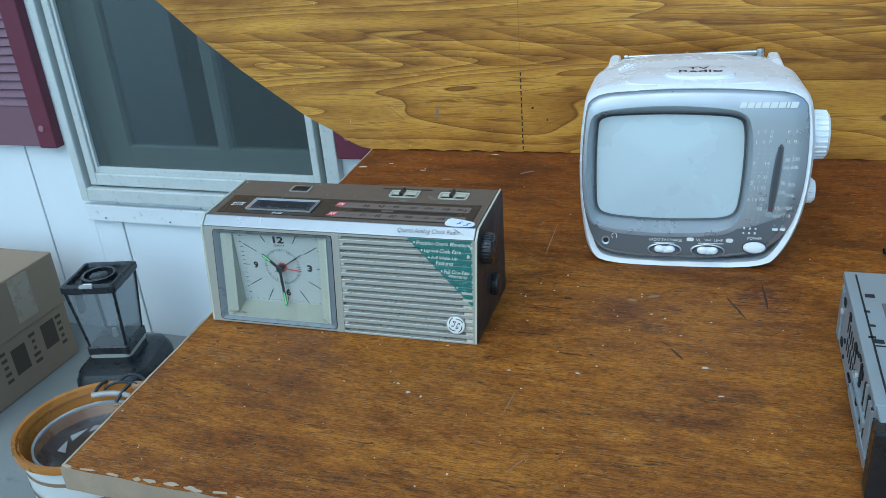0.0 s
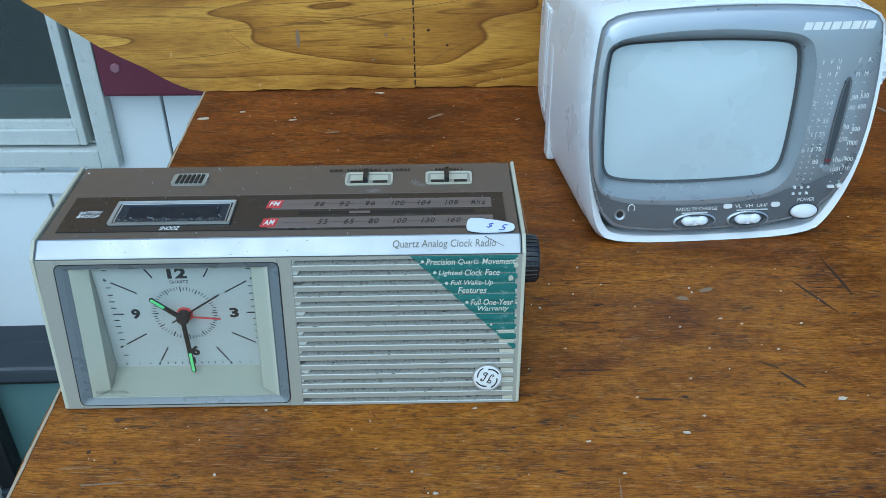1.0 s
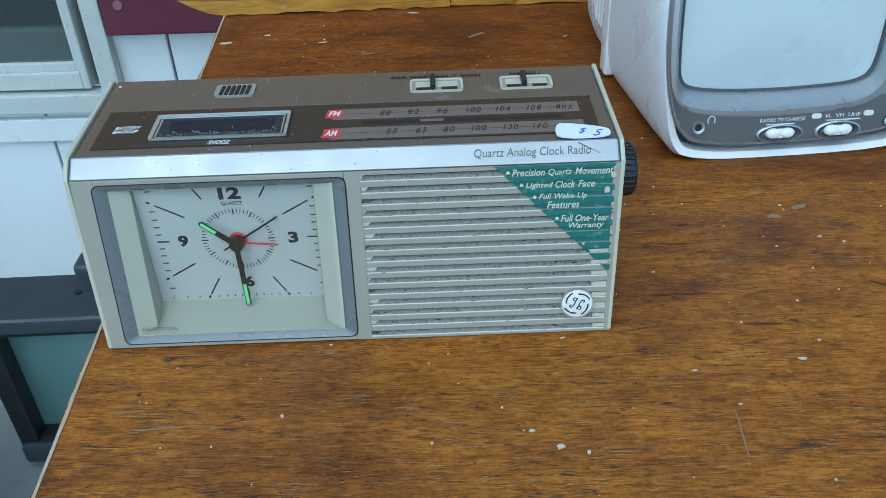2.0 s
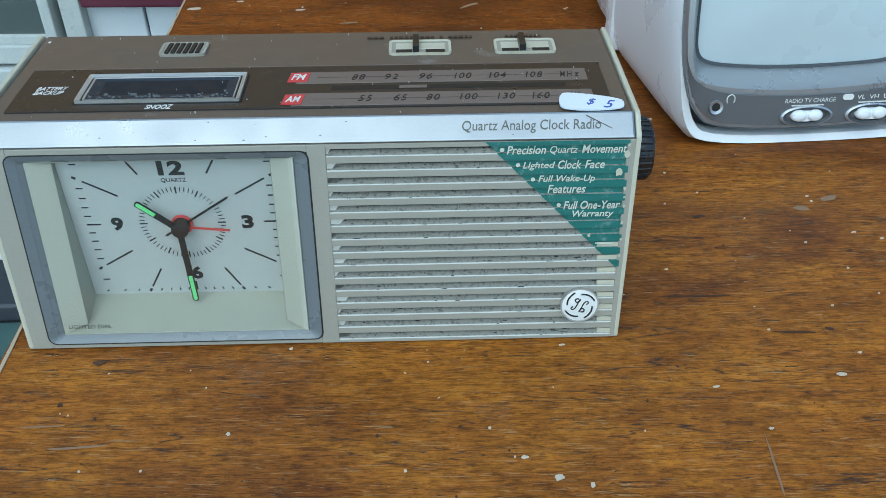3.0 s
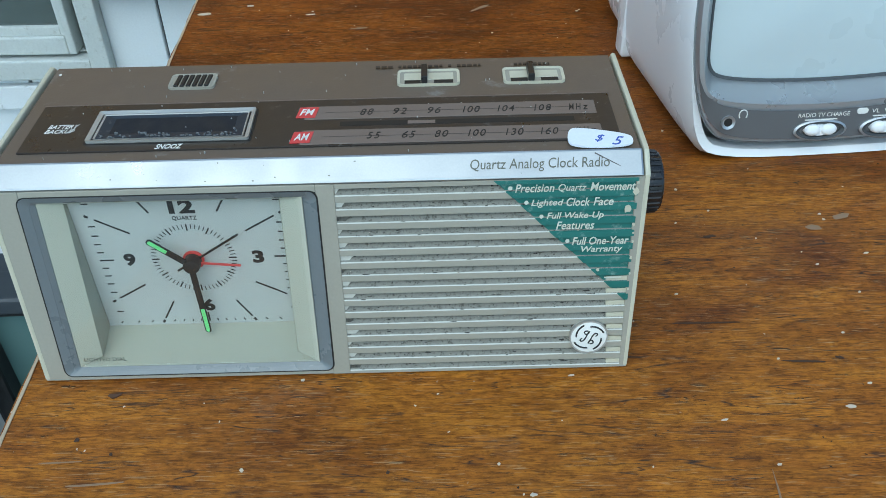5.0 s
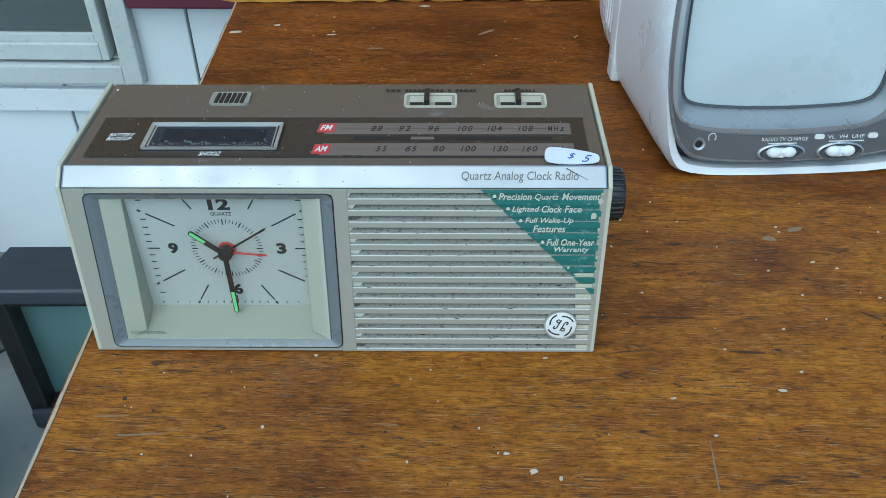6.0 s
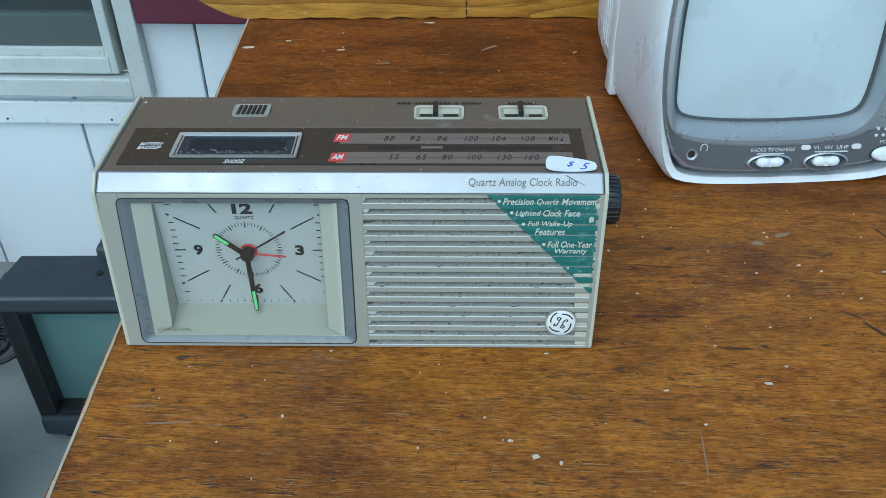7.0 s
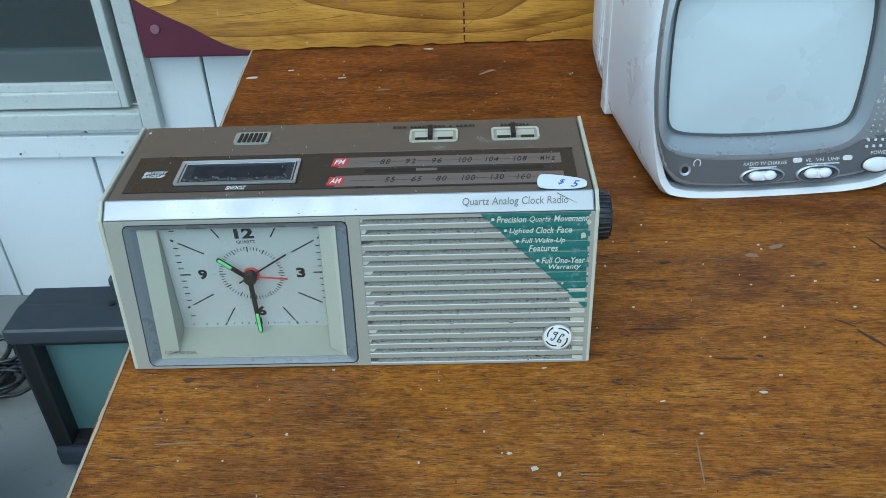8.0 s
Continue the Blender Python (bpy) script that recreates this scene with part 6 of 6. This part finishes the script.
M_POTW = plain("white_enamel", (0.66, 0.66, 0.63), 0.35, vary=0.05, size=20, dirt=(0.42, 0.40, 0.36), dirt_at=0.68)
M_LIDP = thin_pane("lid_glass", (0.86, 0.88, 0.88), 0.04, 0.10, (0.45, 0.45, 0.44))
M_LIDE = thin_pane("lid_glass_edge", (0.80, 0.82, 0.82), 0.05, 0.55, (0.50, 0.50, 0.49))
M_TAN = plain("tan_wood", (0.34, 0.20, 0.10), 0.6, vary=0.2, size=60)


def tube_television():
    X, Y = -0.499, 0.573
    t = thing("tube_television", pose(X, Y, 0, 0, 0, 2), label="charcoal tube television standing on the concrete beside the table", category="television")
    Wd, Hh = 0.37, 0.293
    part("front_frame", frame_ring(0, Wd, 0.012, Hh - 0.006, 0.030, 0.030, 0.045, 0.030, 0.0, 0.055, 0.006), M_CRTB, t, "black screen frame")
    part("top_lip", block(-0.004, Wd + 0.004, -0.006, 0.060, Hh - 0.028, Hh, 0.008, 3), M_CRT, t)
    part("chin", block(0.004, Wd - 0.004, -0.010, 0.02, 0.014, 0.050, 0.006), M_CRT, t)
    part("body", loft([[(Wd / 2 + sx * a * (Wd / 2), y, z0 + (z1 - z0) * b) for a, b in ((-1, 0), (1, 0), (1, 1), (-1, 1))] for sx, y, z0, z1 in ((1.0, 0.050, 0.012, Hh - 0.002), (0.97, 0.098, 0.014, Hh - 0.003), (0.95, 0.104, 0.02, Hh - 0.012), (0.80, 0.125, 0.02, Hh - 0.070), (0.62, 0.265, 0.04, Hh - 0.13), (0.60, 0.28, 0.05, Hh - 0.15))]), M_CRT, t)
    part("hump", block(0.125, Wd - 0.05, 0.082, 0.125, Hh - 0.05, Hh + 0.022, 0.010, 3), M_CRT, t, "raised back of the case")
    bm = bmesh.new()
    n = 12
    grid = [[bm.verts.new((0.028 + (Wd - 0.056) * i / n, 0.030 - 0.018 * (1 - (2 * i / n - 1) ** 2) * (1 - (2 * j / n - 1) ** 2), 0.05 + (Hh - 0.078) * j / n)) for j in range(n + 1)] for i in range(n + 1)]
    for i in range(n):
        for j in range(n):
            bm.faces.new((grid[i][j], grid[i + 1][j], grid[i + 1][j + 1], grid[i][j + 1]))
    part("picture_tube", bm, M_CRTG, t, "blank green-grey screen glass", True)
    part("top_screw", rod((0.14, 0.05, Hh), (0.14, 0.05, Hh + 0.0025), 0.005, seg=14), M_CRTB, t)
    for fx in (0.03, Wd - 0.05):
        for fy in (0.0, 0.13):
            part("foot", block(fx, fx + 0.03, fy, fy + 0.03, 0.0, 0.014, 0.002), M_CRTB, t)


tube_television()


def cable_heap():
    c = thing("cable_heap", pose(-0.70, 0.76, 0), label="tangled black power cables on the concrete", category="cables")
    r = random.Random(3)
    for k in range(7):
        cx, cy, rad = r.uniform(-0.06, 0.06), r.uniform(-0.05, 0.05), r.uniform(0.035, 0.075)
        pts = [(cx + rad * r.uniform(0.8, 1.2) * math.cos(a), cy + rad * r.uniform(0.6, 1.0) * math.sin(a), 0.006 + 0.008 * k + r.uniform(0, 0.02)) for a in [i * 0.7 for i in range(14)]]
        tube("cable", pts, r.choice((0.0035, 0.0045)), M_BLK, c)
    part("power_brick", block(-0.05, 0.03, -0.03, 0.02, 0.0, 0.03, 0.004), M_BLK, c)


cable_heap()


def blender_jug():
    b = thing("kitchen_blender", pose(-0.925, 0.815, 0, 0, 0, 14) @ Matrix.Diagonal((0.88, 0.88, 0.94, 1)), label="black kitchen blender with a square smoky jar", category="blender")

    def sq(s, z, r=0.25):
        return [(x, y, z) for x, y in round_rect(-s, s, -s, s, s * r, 4)]
    part("base", loft([[(p[0] * 1.0, p[1] * 1.12 + 0.01, p[2]) for p in sq(s, z, 0.4)] for s, z in ((0.100, 0.0), (0.104, 0.02), (0.102, 0.055), (0.092, 0.078), (0.066, 0.088))]), M_BLK, b, "glossy black motor base", True)
    part("collar", loft([sq(s, z) for s, z in ((0.058, 0.086), (0.056, 0.108), (0.052, 0.112))]), M_BLK, b, smooth=True)
    part("collar_ring", loft([sq(s, z) for s, z in ((0.0575, 0.108), (0.0575, 0.118), (0.050, 0.120))]), M_CHROME, b, "chrome ring")
    jar = part("jar", loft([sq(s, z, 0.12) for s, z in ((0.047, 0.118), (0.050, 0.125), (0.066, 0.298))], (True, False)), M_JAR, b, "smoky clear plastic jar")
    jar.visible_shadow = False
    for ax, ay in ((1, 1), (1, -1), (-1, 1), (-1, -1)):
        part("corner_post", rod((ax * 0.0475, ay * 0.0475, 0.120), (ax * 0.0645, ay * 0.0645, 0.298), 0.0042, seg=8), M_BLK, b)
    part("jar_foot", loft([sq(s, z, 0.12) for s, z in ((0.0505, 0.119), (0.0525, 0.138), (0.050, 0.139))]), M_BLK, b)
    part("blade", rod((0, 0, 0.12), (0, 0, 0.16), 0.010, 0.006, 12), M_CHROME, b)
    lid = part("lid", loft([sq(s, z, 0.12) for s, z in ((0.070, 0.293), (0.073, 0.297), (0.073, 0.311), (0.066, 0.315), (0.060, 0.315), (0.056, 0.305), (0.03, 0.304))]), M_BLK, b, "black lid with a round cap")
    part("lid_cap_ring", band(oval(0, 0, 0.044, 0.044), oval(0, 0, 0.036, 0.036), 0.303, 0.314, 0.314), M_BLK, lid)
    part("lid_cap", rod((0, 0, 0.303), (0, 0, 0.311), 0.028, 0.024, 28, bev=0.002), M_BLK, lid, smooth=True)
    part("lid_spout", block(-0.018, 0.018, -0.076, -0.066, 0.309, 0.3165, 0.002), M_CHROME, lid)
    part("pour_grip", block(-0.078, -0.066, -0.012, 0.012, 0.21, 0.295, 0.004), M_BLK, b)
    part("control_strip", block(-0.062, 0.066, -0.1085, -0.101, 0.050, 0.058, 0.003), M_CHROME, b, "silver edge along the base")
    part("jar_ledge", loft([sq(s, z, 0.12) for s, z in ((0.054, 0.112), (0.0575, 0.118), (0.0575, 0.136), (0.0530, 0.139))]), M_BLK, b, "black foot of the jar")
    part("lid_label", block(-0.012, 0.012, -0.0742, -0.0600, 0.3148, 0.3162, 0.0004), M_WHITE, lid, "white patch on the lid")


blender_jug()


def cardboard_box():
    x1, y0, y1, h = -1.15, 0.52, 0.905, 0.288
    b = thing("cardboard_box", label="brown cardboard box with printed marks on the concrete", category="box")
    part("carton", block(-1.62, x1, y0, y1, 0.001, 0.155, 0.003), M_CARD, b)
    part("lid", block(-1.63, x1 + 0.004, y0 - 0.004, y1 + 0.004, 0.150, h, 0.004), M_CARD, b, "loose-fitting cardboard lid")
    part("tape_strip", block(-1.40, -1.33, y0 - 0.005, y1 + 0.005, h - 0.05, h + 0.0008, 0.0005), M_PACK, b)
    part("tape_strip", block(x1 + 0.0035, x1 + 0.0048, 0.76, 0.82, 0.17, h - 0.006), M_PACK, b)
    for y, z, w, hh in ((0.835, 0.098, 0.022, 0.040), (0.735, 0.088, 0.022, 0.040)):
        part("printed_square", block(x1 - 0.001, x1 + 0.0008, y - w, y + w, z - hh / 1.2, z + hh / 1.2), M_CARDINK, b)
    rr = random.Random(2)
    for y in (0.783, 0.69, 0.872):
        for i in range(5):
            w = rr.uniform(0.004, 0.011)
            part("printed_bar", block(x1 - 0.001, x1 + 0.0006, y - w, y + w, 0.05 + i * 0.018, 0.058 + i * 0.018), M_CARDINK, b)


cardboard_box()


def slow_cooker():
    R, h = 0.125, 0.25
    p = thing("slow_cooker", pose(-0.615, 0.385, 0), label="white slow cooker with an amber rim and a glass lid inside", category="slow cooker")

    def disc(r, z, k=56):
        return [(r * math.cos(2 * math.pi * i / k), r * math.sin(2 * math.pi * i / k), z) for i in range(k)]
    part("housing", loft([disc(r, z) for r, z in ((0.098, 0.0), (0.106, 0.012), (0.112, 0.10), (0.116, h - 0.016))], (True, False)), M_POTW, p, "white enamelled housing", True)
    for z in (0.205, 0.165):
        part("stripe", loft([disc(0.1125 + 0.016 * z, z), disc(0.1130 + 0.016 * z, z + 0.008)], (False, False)), M_RUB, p)
    part("rim", loft([disc(r, z) for r, z in ((0.112, h - 0.022), (0.124, h - 0.012), (R, h - 0.004), (0.124, h + 0.002), (0.118, h), (0.112, h - 0.018), (0.105, h - 0.040), (0.102, h - 0.055))], (False, False)), M_AMBER, p, "amber glazed rim", True)
    part("crock", loft([disc(r, z) for r, z in ((0.104, h - 0.045), (0.100, h - 0.07), (0.090, h - 0.13), (0.02, h - 0.135))], (False, True)), M_CROCK, p, "dark brown crock", True)
    ld = part("lid", loft([disc(r, z) for r, z in ((0.098, h - 0.026), (0.090, h - 0.034), (0.078, h - 0.052), (0.040, h - 0.066), (0.012, h - 0.068))], (False, True)), M_LIDP, p, "upturned clear glass lid", True)
    part("lid_edge", loft([disc(r, z) for r, z in ((0.096, h - 0.030), (0.1000, h - 0.027), (0.0985, h - 0.023), (0.0945, h - 0.025), (0.0945, h - 0.029), (0.096, h - 0.030))], (False, False)), M_LIDE, ld, "pale glass lip", True)
    tube("lid_band", [(0.0905 * math.cos(radians(a)), 0.0905 * math.sin(radians(a)), h - 0.006 + 0.004 * math.sin(radians(a))) for a in range(35, 140, 15)], 0.0055, M_LIDE, ld, "pale upturned edge of the lid")
    # pale slivers laid in the lid as painted glints on the glass
    for k in range(4):
        a = radians(60 + 40 * k)
        part("lid_glint", prism([(0.060 * math.cos(a), 0.060 * math.sin(a)), (0.066 * math.cos(a + 0.5), 0.062 * math.sin(a + 0.5)), (0.050 * math.cos(a + 0.7), 0.048 * math.sin(a + 0.7))], h - 0.0500, h - 0.0494), M_LIDE, ld)
    part("inner_step", loft([disc(r, z) for r, z in ((0.1165, h - 0.006), (0.1130, h - 0.003), (0.1105, h - 0.010))], (False, False)), M_AMBER, p, smooth=True)
    part("lid_knob", rod((0, 0, h - 0.074), (0, 0, h - 0.066), 0.016, 0.014, 24, bev=0.002), M_LIDE, ld, smooth=True)
    for x0, y0, tw in ((0.020, 0.098, 8), (0.046, 0.080, -22)):
        bm = block(0, 0.034, 0, 0.016, 0, 0.010, 0.003)
        bmesh.ops.transform(bm, matrix=pose(x0, y0, h + 0.004, 0, 0, tw), verts=bm.verts)
        part("handle", bm, M_TAN, p, "tan wooden handle piece", True)
    tube("handle_wire", [(-0.030, 0.118, h - 0.01), (-0.022, 0.128, h + 0.010), (0.005, 0.132, h + 0.016), (0.03, 0.124, h + 0.014), (0.05, 0.110, h + 0.012)], 0.003, M_BLK, p)
    tube("handle_wire", [(0.018, 0.134, h + 0.010), (0.014, 0.112, h + 0.014), (0.004, 0.088, h + 0.006), (0.0, 0.074, h - 0.010)], 0.0036, M_BLK, p)
    tube("handle_wire", [(-0.046, 0.112, h + 0.004), (-0.052, 0.095, h + 0.008), (-0.050, 0.080, h - 0.002)], 0.0032, M_BLK, p)
    tube("handle_wire", [(-0.040, 0.095, h - 0.002), (-0.030, 0.105, h + 0.012), (0.0, 0.112, h + 0.012), (0.03, 0.105, h + 0.012)], 0.0028, M_BLK, p)


slow_cooker()


# the pieces of the house wall
siding()
